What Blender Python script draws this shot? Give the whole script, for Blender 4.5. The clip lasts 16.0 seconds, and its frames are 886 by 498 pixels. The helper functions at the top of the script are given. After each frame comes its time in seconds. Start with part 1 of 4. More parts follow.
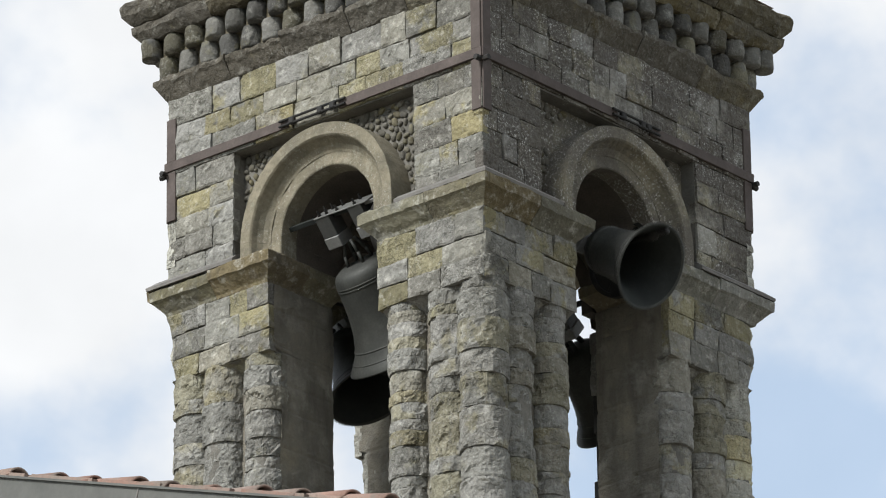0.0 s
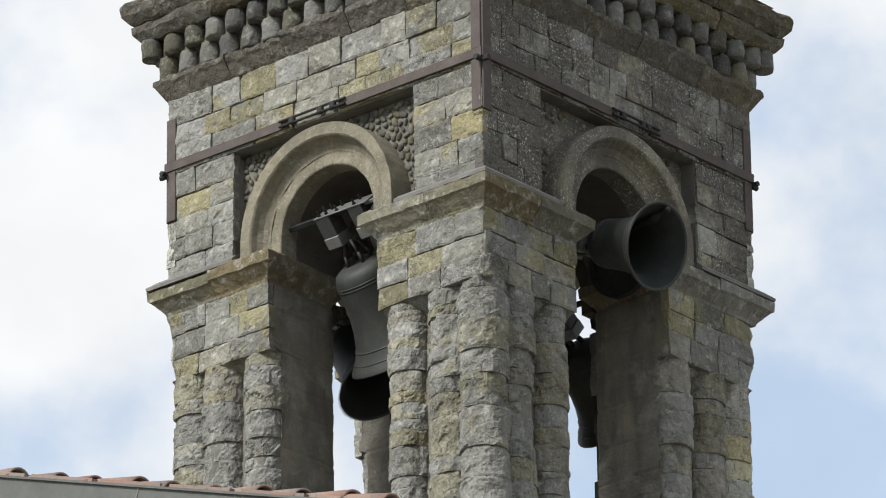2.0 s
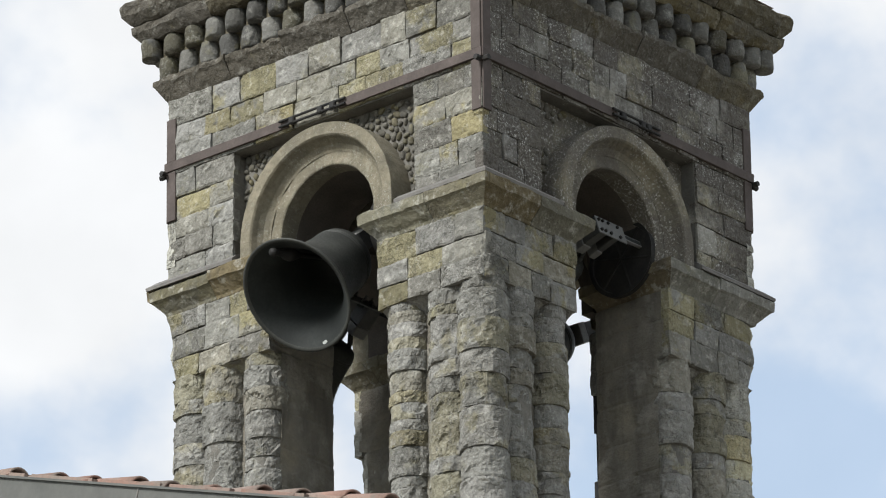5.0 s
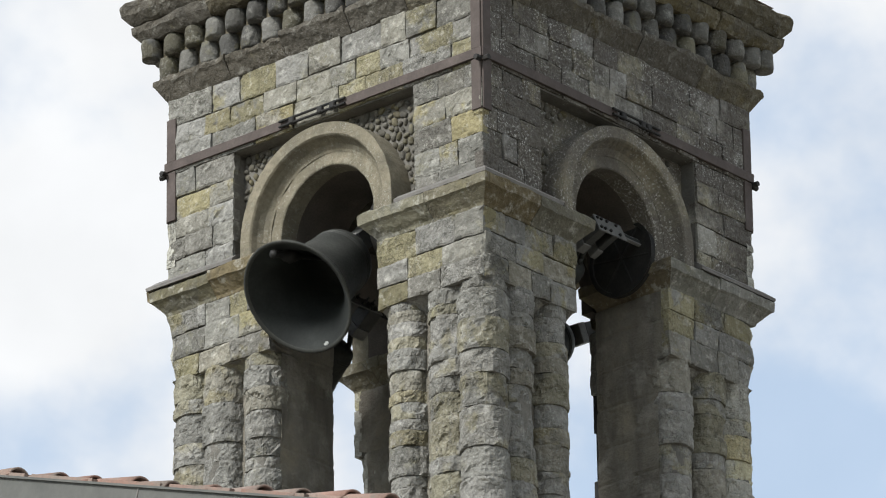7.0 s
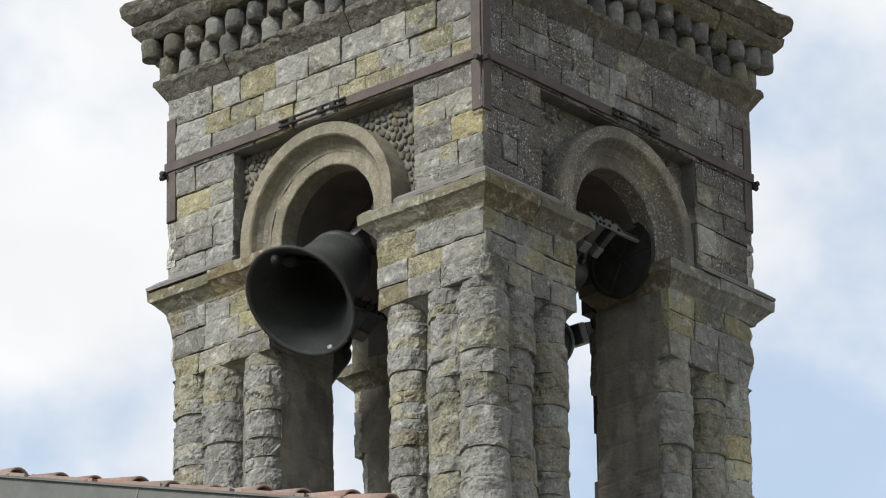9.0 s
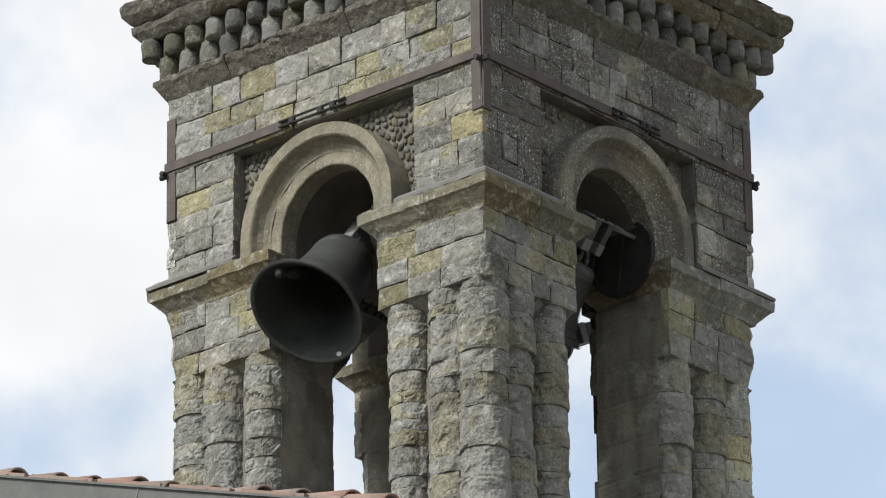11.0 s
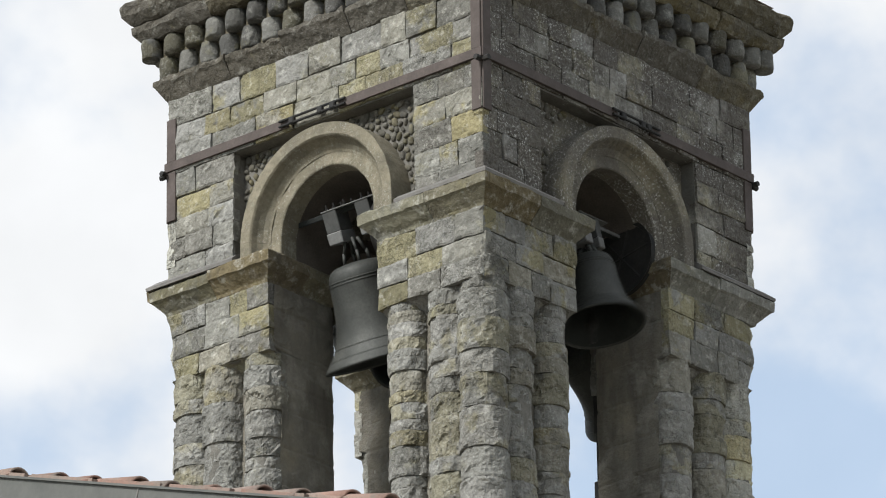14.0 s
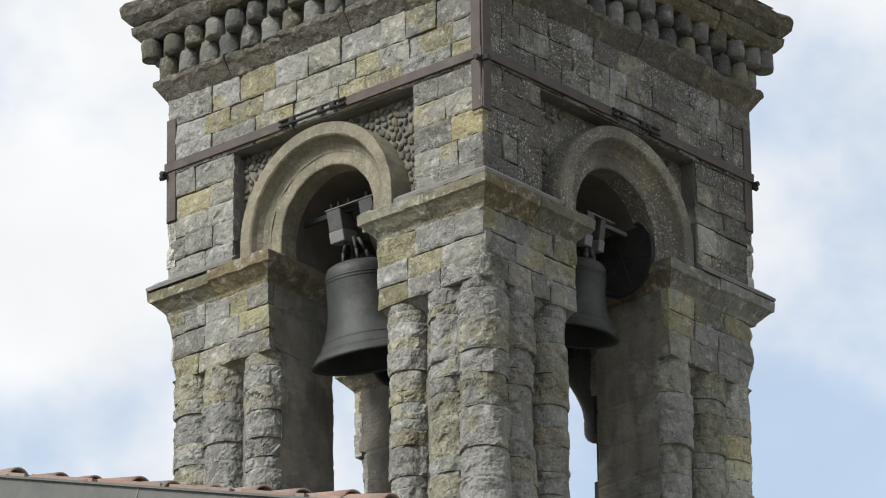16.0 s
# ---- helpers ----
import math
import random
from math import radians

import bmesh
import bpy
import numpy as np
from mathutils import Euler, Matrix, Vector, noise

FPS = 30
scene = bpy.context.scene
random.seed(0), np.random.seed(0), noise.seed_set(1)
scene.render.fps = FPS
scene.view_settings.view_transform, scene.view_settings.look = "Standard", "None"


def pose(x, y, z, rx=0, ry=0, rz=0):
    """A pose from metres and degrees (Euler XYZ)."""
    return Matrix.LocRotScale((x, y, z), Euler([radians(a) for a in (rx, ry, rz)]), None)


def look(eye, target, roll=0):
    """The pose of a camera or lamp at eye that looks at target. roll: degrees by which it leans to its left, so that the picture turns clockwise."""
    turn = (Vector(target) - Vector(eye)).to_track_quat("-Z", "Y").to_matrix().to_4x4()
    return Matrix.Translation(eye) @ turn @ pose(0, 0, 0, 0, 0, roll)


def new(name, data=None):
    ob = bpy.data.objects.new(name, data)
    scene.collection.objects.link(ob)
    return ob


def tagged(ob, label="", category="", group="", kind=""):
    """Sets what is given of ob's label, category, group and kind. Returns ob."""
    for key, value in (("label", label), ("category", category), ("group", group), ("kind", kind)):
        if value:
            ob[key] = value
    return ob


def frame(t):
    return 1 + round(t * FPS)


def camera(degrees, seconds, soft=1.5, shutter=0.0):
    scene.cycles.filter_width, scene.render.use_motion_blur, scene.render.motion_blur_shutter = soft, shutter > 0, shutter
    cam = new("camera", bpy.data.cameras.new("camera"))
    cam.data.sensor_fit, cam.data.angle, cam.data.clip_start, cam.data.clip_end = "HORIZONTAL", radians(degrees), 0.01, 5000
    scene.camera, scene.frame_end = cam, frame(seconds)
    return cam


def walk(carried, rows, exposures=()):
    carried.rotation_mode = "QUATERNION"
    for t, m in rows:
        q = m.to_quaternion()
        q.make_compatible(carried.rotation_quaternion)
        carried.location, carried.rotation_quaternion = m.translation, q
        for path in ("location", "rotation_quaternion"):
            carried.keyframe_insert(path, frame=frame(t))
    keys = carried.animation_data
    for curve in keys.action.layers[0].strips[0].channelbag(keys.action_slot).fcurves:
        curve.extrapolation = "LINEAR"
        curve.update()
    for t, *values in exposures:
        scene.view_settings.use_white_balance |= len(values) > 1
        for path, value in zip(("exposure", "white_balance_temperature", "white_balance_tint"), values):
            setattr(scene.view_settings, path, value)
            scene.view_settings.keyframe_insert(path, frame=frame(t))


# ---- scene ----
ZB = 26.46          # height of the springing course above the ground
W = 2.0             # half width of the tower


def camera_pose():
    """Tripod on the ground, long lens, looking up at the belfry."""
    right = Vector((0.65692431, -0.75386647, -0.01165331))
    up = Vector((-0.28886389, -0.26593462, 0.91969366))
    fwd = Vector((0.69642523, 0.6008029, 0.39246372))
    m = Matrix((right, up, -fwd)).transposed().to_4x4()
    m.translation = (-45.5873, -39.0984, ZB - 24.8619)
    return m


cam = camera(7.478, 16.0, soft=1.1, shutter=0.4)
walk(cam, [(0.0, camera_pose()), (16.0, camera_pose())], exposures=[(0.0, 0.0), (16.0, 0.0)])

# ---------------------------------------------------------------- light
SUN_EL, SUN_AZ = 38.0, 170.0     # azimuth counted from +x towards +y


def make_world():
    world = bpy.data.worlds.new("sky")
    scene.world = world
    world.use_nodes = True
    nt = world.node_tree
    nt.nodes.clear()
    n = nt.nodes.new
    out = n("ShaderNodeOutputWorld")
    sky = n("ShaderNodeTexSky")
    sky.sky_type, sky.sun_disc = "NISHITA", False
    sky.dust_density, sky.ozone_density = 0.4, 1.2
    sky.sun_elevation, sky.sun_rotation = radians(SUN_EL), radians(90 - SUN_AZ)
    bg1, bg2, mix = n("ShaderNodeBackground"), n("ShaderNodeBackground"), n("ShaderNodeMixShader")
    bg1.inputs["Strength"].default_value = 0.15
    co, mp = n("ShaderNodeTexCoord"), n("ShaderNodeMapping")
    mp.inputs["Location"].default_value = (7.291, 2.21, 5.62)
    mp.inputs["Scale"].default_value = (1, 1, 1.15)
    n1, n2 = n("ShaderNodeTexNoise"), n("ShaderNodeTexNoise")
    n1.inputs["Scale"].default_value, n1.inputs["Detail"].default_value, n1.inputs["Roughness"].default_value = 14.0, 6.0, 0.5
    n2.inputs["Scale"].default_value, n2.inputs["Detail"].default_value = 40.0, 4.0
    r1, r2 = n("ShaderNodeMapRange"), n("ShaderNodeMapRange")
    r1.interpolation_type = "SMOOTHSTEP"
    r1.inputs[1].default_value, r1.inputs[2].default_value = 0.40, 0.58
    r1.inputs[3].default_value, r1.inputs[4].default_value = 0.42, 1.0
    r2.inputs[1].default_value, r2.inputs[2].default_value = 0.3, 0.7
    r2.inputs[3].default_value, r2.inputs[4].default_value = 0.92, 1.0
    nt.links.new(co.outputs["Generated"], mp.inputs["Vector"])
    for k in (n1, n2):
        nt.links.new(mp.outputs[0], k.inputs["Vector"])
    nt.links.new(n1.outputs["Fac"], r1.inputs[0])
    nt.links.new(n2.outputs["Fac"], r2.inputs[0])
    bg2.inputs["Color"].default_value = (0.965, 0.982, 1.0, 1)
    nt.links.new(r2.outputs[0], bg2.inputs["Strength"])
    tint = n("ShaderNodeMix")
    tint.data_type, tint.blend_type = "RGBA", "MULTIPLY"
    tint.inputs[0].default_value, tint.inputs[7].default_value = 1.0, (0.99, 1.22, 1.26, 1)
    nt.links.new(sky.outputs[0], tint.inputs[6])
    nt.links.new(tint.outputs[2], bg1.inputs["Color"])
    nt.links.new(r1.outputs[0], mix.inputs[0])
    nt.links.new(bg1.outputs[0], mix.inputs[1])
    nt.links.new(bg2.outputs[0], mix.inputs[2])
    nt.links.new(mix.outputs[0], out.inputs[0])


def make_sun():
    sun = bpy.data.lights.new("sun", "SUN")
    sun.energy, sun.angle, sun.color = 5.0, radians(18), (1.0, 0.995, 0.97)
    ob = new("sun", sun)
    el, az = radians(SUN_EL), radians(SUN_AZ)
    d = Vector((math.cos(el) * math.cos(az), math.cos(el) * math.sin(az), math.sin(el)))
    ob.matrix_world = look(d * 60, (0, 0, 0))


make_world()
make_sun()

# ---------------------------------------------------------------- materials


class Nodes:
    """A short hand for node materials in object or world space."""

    def __init__(self, name, rough=0.9, metal=0.0):
        self.mat = bpy.data.materials.new(name)
        self.mat.use_nodes = True
        self.nt = self.mat.node_tree
        self.bsdf = self.nt.nodes["Principled BSDF"]
        self.bsdf.inputs["Roughness"].default_value = rough
        self.bsdf.inputs["Metallic"].default_value = metal
        self.bsdf.inputs["Specular IOR Level"].default_value = 0.3
        g = self.nt.nodes.new("ShaderNodeNewGeometry")
        self.pos = g.outputs["Position"]

    def link(self, a, b):
        self.nt.links.new(a, b)

    def noise(self, scale, detail=5.0, rough=0.6, vec=None, stretch=None, shift=(0, 0, 0)):
        k = self.nt.nodes.new("ShaderNodeTexNoise")
        k.inputs["Scale"].default_value, k.inputs["Detail"].default_value, k.inputs["Roughness"].default_value = scale, detail, rough
        m = self.nt.nodes.new("ShaderNodeMapping")
        m.inputs["Location"].default_value = shift
        if stretch:
            m.inputs["Scale"].default_value = stretch
        self.link(vec or self.pos, m.inputs["Vector"])
        self.link(m.outputs[0], k.inputs["Vector"])
        return k.outputs["Fac"]

    def voronoi(self, scale, feature="F1"):
        k = self.nt.nodes.new("ShaderNodeTexVoronoi")
        k.feature = feature
        k.inputs["Scale"].default_value = scale
        self.link(self.pos, k.inputs["Vector"])
        return k.outputs["Distance"]

    def ramp(self, fac, stops):
        k = self.nt.nodes.new("ShaderNodeValToRGB")
        els = k.color_ramp.elements
        while len(els) < len(stops):
            els.new(0.5)
        for e, (p, c) in zip(els, stops):
            e.position, e.color = p, (*c, 1) if len(c) == 3 else c
        self.link(fac, k.inputs[0])
        return k.outputs[0]

    def span(self, fac, a, b, c=0.0, d=1.0):
        k = self.nt.nodes.new("ShaderNodeMapRange")
        for i, v in zip((1, 2, 3, 4), (a, b, c, d)):
            k.inputs[i].default_value = v
        self.link(fac, k.inputs[0])
        return k.outputs[0]

    def mix(self, fac, a, b, how="MIX"):
        k = self.nt.nodes.new("ShaderNodeMix")
        k.data_type, k.blend_type = "RGBA", how
        for s, v in ((k.inputs[0], fac), (k.inputs[6], a), (k.inputs[7], b)):
            if isinstance(v, (int, float)):
                s.default_value = v
            elif isinstance(v, tuple):
                s.default_value = (*v, 1)
            else:
                self.link(v, s)
        return k.outputs[2]

    def math(self, op, a, b=0.0):
        k = self.nt.nodes.new("ShaderNodeMath")
        k.operation = op
        for s, v in ((k.inputs[0], a), (k.inputs[1], b)):
            if isinstance(v, (int, float)):
                s.default_value = v
            else:
                self.link(v, s)
        return k.outputs[0]

    def random(self):
        return self.nt.nodes.new("ShaderNodeObjectInfo").outputs["Random"]

    def island(self):
        return self.nt.nodes.new("ShaderNodeNewGeometry").outputs["Random Per Island"]

    def color(self, out):
        self.link(out, self.bsdf.inputs["Base Color"])

    def bump(self, height, strength=0.5, distance=0.02):
        k = self.nt.nodes.new("ShaderNodeBump")
        k.inputs["Strength"].default_value, k.inputs["Distance"].default_value = strength, distance
        self.link(height, k.inputs["Height"])
        if self.bsdf.inputs["Normal"].links:
            self.link(self.bsdf.inputs["Normal"].links[0].from_socket, k.inputs["Normal"])
        self.link(k.outputs[0], self.bsdf.inputs["Normal"])


def stone_material(name, tones, lichen=0.35, relief=0.03, chisel=0.5, joined=False, ochre=0.55, flecks=0.25, crust=0.0, worms=0.3, dim=1.0):
    """Weathered limestone: each block its own tone, ochre iron stain, pale lichen, dark streaks, split and tooled faces, black crust."""
    m = Nodes(name, 0.92)
    tones = [tuple(v * dim for v in c) for c in tones]
    rnd = m.island() if joined else m.random()
    base = m.ramp(rnd, [(i / len(tones), c) for i, c in enumerate(tones)])
    for e in m.nt.nodes:
        if e.type == "VALTORGB":
            e.color_ramp.interpolation = "CONSTANT"
    cloud = m.noise(2.6, 7, 0.65)
    grain = m.noise(42, 5, 0.65)
    streak = m.noise(5.0, 6, 0.65, stretch=(1, 1, 0.16), shift=(7, 3, 1))
    other = m.math("FRACT", m.math("MULTIPLY", rnd, 17.3))
    third = m.math("FRACT", m.math("MULTIPLY", rnd, 41.7))
    warm = m.math("ADD", m.noise(3.0, 5, 0.6, shift=(6, 6, 1)), m.span(other, 0, 1, -0.42, 0.36))
    c = m.mix(m.span(warm, 0.64, 0.72, 0, ochre), base, m.mix(1.0, base, (1.10, 1.01, 0.62), "MULTIPLY"))
    c = m.mix(m.span(cloud, 0.40, 0.64), c, m.mix(1.0, c, (0.78, 0.78, 0.77), "MULTIPLY"))
    wide = m.noise(0.6, 5, 0.65, shift=(9, 5, 12))
    c = m.mix(m.span(wide, 0.50, 0.68, 0, 0.6), c, m.mix(1.0, c, (0.52, 0.50, 0.45), "MULTIPLY"))
    c = m.mix(m.span(streak, 0.54, 0.74, 0, 0.6), c, (0.065, 0.060, 0.052))
    lich = m.noise(9, 6, 0.68, shift=(2, 9, 4))
    c = m.mix(m.span(lich, 0.54, 0.66, 0, lichen), c, (0.54, 0.53, 0.48))
    moss = m.noise(3.4, 7, 0.7, shift=(11, 2, 8))
    c = m.mix(m.span(moss, 0.58, 0.70, 0, 0.4), c, (0.17, 0.155, 0.065))
    c = m.mix(m.span(grain, 0.3, 0.7), m.mix(1.0, c, (0.86, 0.855, 0.84), "MULTIPLY"), m.mix(1.0, c, (1.09, 1.09, 1.08), "MULTIPLY"))
    # positions bent by noise, for cracks and tool marks that wander
    warp = m.nt.nodes.new("ShaderNodeTexNoise")
    warp.inputs["Scale"].default_value, warp.inputs["Detail"].default_value = 9.0, 4.0
    m.link(m.pos, warp.inputs["Vector"])
    shifted = m.mix(0.05, m.pos, warp.outputs["Color"], "LINEAR_LIGHT")

    def cells(scale, feature):
        k = m.nt.nodes.new("ShaderNodeTexVoronoi")
        k.feature = feature
        k.inputs["Scale"].default_value = scale
        m.link(shifted, k.inputs["Vector"])
        return k.outputs["Distance"]

    crack = m.math("MULTIPLY", m.span(cells(3.1, "DISTANCE_TO_EDGE"), 0.006, 0.022, 1, 0), m.span(m.noise(2.3, 4, 0.6, shift=(2, 2, 9)), 0.55, 0.60))
    c = m.mix(m.math("MULTIPLY", crack, 0.45), c, (0.055, 0.05, 0.043))
    worm = m.math("MULTIPLY", m.span(m.math("ABSOLUTE", m.math("SUBTRACT", m.noise(26, 3, 0.5, shift=(3, 1, 7)), 0.5)), 0.01, 0.06, 1, 0),
                  m.math("MULTIPLY", m.span(third, 0.58, 0.62, 0.1, 1), m.span(m.noise(5, 4, 0.6, shift=(4, 9, 2)), 0.40, 0.50)))
    c = m.mix(m.math("MULTIPLY", worm, worms), c, m.mix(1.0, c, (0.36, 0.34, 0.31), "MULTIPLY"))
    # Light and dark spots paint in highlights and shade of the broken relief.
    relief_tone = m.noise(7, 6, 0.7, shift=(14, 4, 1))
    c = m.mix(m.span(relief_tone, 0.53, 0.58, 0, 0.5), c, m.mix(1.0, c, (1.25, 1.25, 1.25), "MULTIPLY"))
    c = m.mix(m.span(relief_tone, 0.45, 0.38, 0, 0.35), c, m.mix(1.0, c, (0.66, 0.65, 0.62), "MULTIPLY"))
    patch = m.noise(1.5, 5, 0.65, shift=(3, 12, 7))
    fleck = m.noise(38, 7, 0.8, shift=(8, 4, 6))
    if crust:
        dirt = m.math("ADD", m.noise(1.25, 7, 0.7, shift=(21, 3, 5)), m.span(third, 0, 1, -0.05, 0.05))
        c = m.mix(m.span(dirt, 0.38, 0.50, 0.25 * crust, crust), c, m.mix(m.span(grain, 0.35, 0.65), (0.058, 0.051, 0.043), (0.115, 0.104, 0.090)))
    c = m.mix(m.math("MULTIPLY", m.span(fleck, 0.54, 0.63, 0, flecks), m.span(patch, 0.42, 0.58)), c, (0.58, 0.575, 0.54))
    pits = m.voronoi(24)
    c = m.mix(m.math("MULTIPLY", m.span(pits, 0.03, 0.14, 0.5, 0), m.span(patch, 0.52, 0.42)), c, (0.05, 0.047, 0.04))
    m.color(c)
    m.bump(m.noise(8, 4, 0.54, shift=(5, 5, 5)), 1.0, relief * 2.0)
    m.bump(cells(7.5, "F1"), 0.8, relief * 0.9)
    cut = m.noise(24, 4, 0.6, stretch=(1, 1, 0.5), shift=(1, 6, 2))
    m.bump(m.math("ABSOLUTE", m.math("SUBTRACT", cut, 0.5)), min(1.0, chisel * 1.4), relief * 0.9)
    m.bump(grain, chisel * 0.5, relief * 0.25)
    m.bump(m.math("SUBTRACT", 1.0, m.math("MAXIMUM", crack, worm)), 0.6, relief * 0.35)
    return m.mat


GREYS = [(0.451, 0.440, 0.403), (0.515, 0.504, 0.467), (0.375, 0.365, 0.328), (0.472, 0.451, 0.387), (0.429, 0.419, 0.387), (0.354, 0.338, 0.300),
         (0.494, 0.472, 0.397), (0.537, 0.526, 0.488), (0.322, 0.312, 0.279), (0.462, 0.451, 0.403), (0.483, 0.451, 0.365), (0.408, 0.397, 0.370), (0.526, 0.510, 0.451), (0.387, 0.370, 0.328)]
M_ASHLAR = stone_material("weathered_ashlar", GREYS, 0.35, 0.028, 0.5, worms=0.5, ochre=0.8, dim=0.46)
# Black crust and white flecks, dark enough to carry the south wall's shade.
M_CRUST_SHADE = stone_material("crusted_shaded_ashlar", GREYS, 0.3, 0.026, 0.5, flecks=1.0, crust=0.95, ochre=0.5, dim=0.66)
M_RUBBLE = stone_material("weathered_rubble", [(0.48, 0.47, 0.43), (0.55, 0.535, 0.49), (0.44, 0.43, 0.395), (0.52, 0.505, 0.465), (0.51, 0.48, 0.40), (0.46, 0.45, 0.415)], 0.3, 0.036, 0.5, ochre=0.5, worms=0.15, dim=0.44)
M_SPLINTER = stone_material("joined_rubble", [(0.40, 0.39, 0.35), (0.45, 0.44, 0.39), (0.36, 0.35, 0.31), (0.42, 0.39, 0.31)], 0.35, 0.04, joined=True)
M_COPING = stone_material("moulded_stone", [(0.26, 0.235, 0.165), (0.29, 0.26, 0.18), (0.23, 0.215, 0.165), (0.31, 0.275, 0.185), (0.27, 0.262, 0.225), (0.33, 0.322, 0.29), (0.24, 0.20, 0.135)], 0.4, 0.02, 0.4, ochre=0.4, flecks=0.15, worms=0.06, dim=0.62)
M_CORNICE = stone_material("cornice_stone", [(0.21, 0.185, 0.138), (0.26, 0.228, 0.155), (0.185, 0.165, 0.128), (0.29, 0.252, 0.16), (0.225, 0.205, 0.165)], 0.25, 0.028, 0.45, flecks=0.2, crust=0.3, worms=0.08, ochre=0.8, dim=0.42)
M_BALUSTER = stone_material("corbel_stone", [(0.25, 0.243, 0.22), (0.19, 0.186, 0.17), (0.30, 0.292, 0.265), (0.165, 0.161, 0.15), (0.34, 0.332, 0.305)], 0.25, 0.02, 0.4, flecks=0.2, worms=0.1, dim=0.46)
M_PEBBLE = stone_material("bedded_pebble", [(0.115, 0.107, 0.09), (0.14, 0.131, 0.11), (0.095, 0.089, 0.075), (0.155, 0.143, 0.112)], 0.12, 0.01, 0.3, flecks=0.1, worms=0.0)


def mortar_material():
    m = Nodes("old_mortar", 0.95)
    a, b = m.noise(3, 6, 0.65), m.noise(40, 7, 0.7)
    c = m.ramp(a, [(0.3, (0.10, 0.094, 0.082)), (0.55, (0.17, 0.16, 0.14)), (0.8, (0.27, 0.257, 0.225))])
    m.color(m.mix(m.span(b, 0.3, 0.7, 0, 0.5), c, (0.07, 0.066, 0.056)))
    m.bump(b, 0.6, 0.02)
    return m.mat


def plaster_material():
    m = Nodes("stained_render", 0.9)
    a, b = m.noise(1.6, 6, 0.65), m.noise(30, 7, 0.7)
    s = m.noise(4, 4, 0.6, stretch=(1, 1, 0.2))
    c = m.ramp(a, [(0.3, (0.13, 0.118, 0.097)), (0.55, (0.21, 0.192, 0.155)), (0.75, (0.28, 0.25, 0.18))])
    c = m.mix(m.span(s, 0.48, 0.7, 0, 0.7), c, (0.075, 0.068, 0.057))
    c = m.mix(m.span(m.noise(2.8, 6, 0.65, shift=(9, 9, 2)), 0.52, 0.64, 0, 0.6), c, (0.31, 0.295, 0.255))
    m.color(m.mix(m.span(b, 0.35, 0.7, 0, 0.35), c, (0.1, 0.093, 0.08)))
    m.bump(b, 0.6, 0.02)
    m.bump(m.noise(7, 7, 0.7), 0.8, 0.05)
    return m.mat


def ring_material(name="lichened_ring_stone", crust=0.0):
    m = Nodes(name, 0.9)
    a, b, c0 = m.noise(2.4, 7, 0.65), m.noise(22, 8, 0.75), m.noise(42, 6, 0.75)
    c = m.ramp(a, [(0.3, (0.118, 0.106, 0.08)), (0.5, (0.185, 0.163, 0.118)), (0.72, (0.265, 0.232, 0.168))])
    c = m.mix(m.span(b, 0.45, 0.68, 0, 0.65), c, (0.10, 0.095, 0.062))
    c = m.mix(m.span(m.noise(6, 7, 0.7, shift=(5, 2, 2)), 0.55, 0.68, 0, 0.6), c, (0.30, 0.285, 0.225))
    c = m.mix(m.math("MULTIPLY", m.span(c0, 0.55, 0.64, 0, 0.6), m.span(m.noise(1.8, 4, 0.6, shift=(1, 8, 3)), 0.45, 0.6)), c, (0.45, 0.44, 0.40))
    if crust:
        dirt = m.noise(1.6, 7, 0.7, shift=(21, 3, 5))
        c = m.mix(m.span(dirt, 0.40, 0.54, 0, crust), c, m.mix(m.span(b, 0.35, 0.65), (0.058, 0.051, 0.043), (0.115, 0.104, 0.090)))
        c = m.mix(m.math("MULTIPLY", m.span(m.noise(40, 7, 0.8, shift=(8, 4, 6)), 0.54, 0.63, 0, crust), m.span(m.noise(1.9, 4, 0.6, shift=(3, 2, 7)), 0.40, 0.52)), c, (0.56, 0.55, 0.51))
    m.color(c)
    m.bump(b, 0.6, 0.016)
    m.bump(m.noise(9, 7, 0.7), 0.6, 0.03)
    return m.mat


def bronze_material():
    m = Nodes("weathered_bronze", 0.5, 0.3)
    a, b = m.noise(3.5, 6, 0.6), m.noise(45, 6, 0.65)
    s = m.noise(9, 4, 0.6, stretch=(1, 1, 0.25))
    c = m.ramp(a, [(0.3, (0.034, 0.035, 0.032)), (0.55, (0.052, 0.053, 0.048)), (0.75, (0.08, 0.08, 0.072))])
    c = m.mix(m.span(s, 0.55, 0.75, 0, 0.4), c, (0.066, 0.069, 0.061))
    m.color(m.mix(m.span(b, 0.4, 0.7, 0, 0.35), c, (0.025, 0.027, 0.023)))
    m.link(m.span(b, 0.3, 0.7, 0.5, 0.72), m.bsdf.inputs["Roughness"])
    m.bump(b, 0.15, 0.004)
    return m.mat


def metal_material(name, stops, rough=0.6, metal=0.3, grain=30):
    m = Nodes(name, rough, metal)
    a, b = m.noise(4, 6, 0.6), m.noise(grain, 6, 0.7)
    c = m.ramp(a, [(0.3, stops[0]), (0.55, stops[1]), (0.75, stops[2])])
    m.color(m.mix(m.span(b, 0.35, 0.7, 0, 0.45), c, tuple(v * 0.55 for v in stops[0])))
    m.bump(b, 0.25, 0.004)
    return m.mat


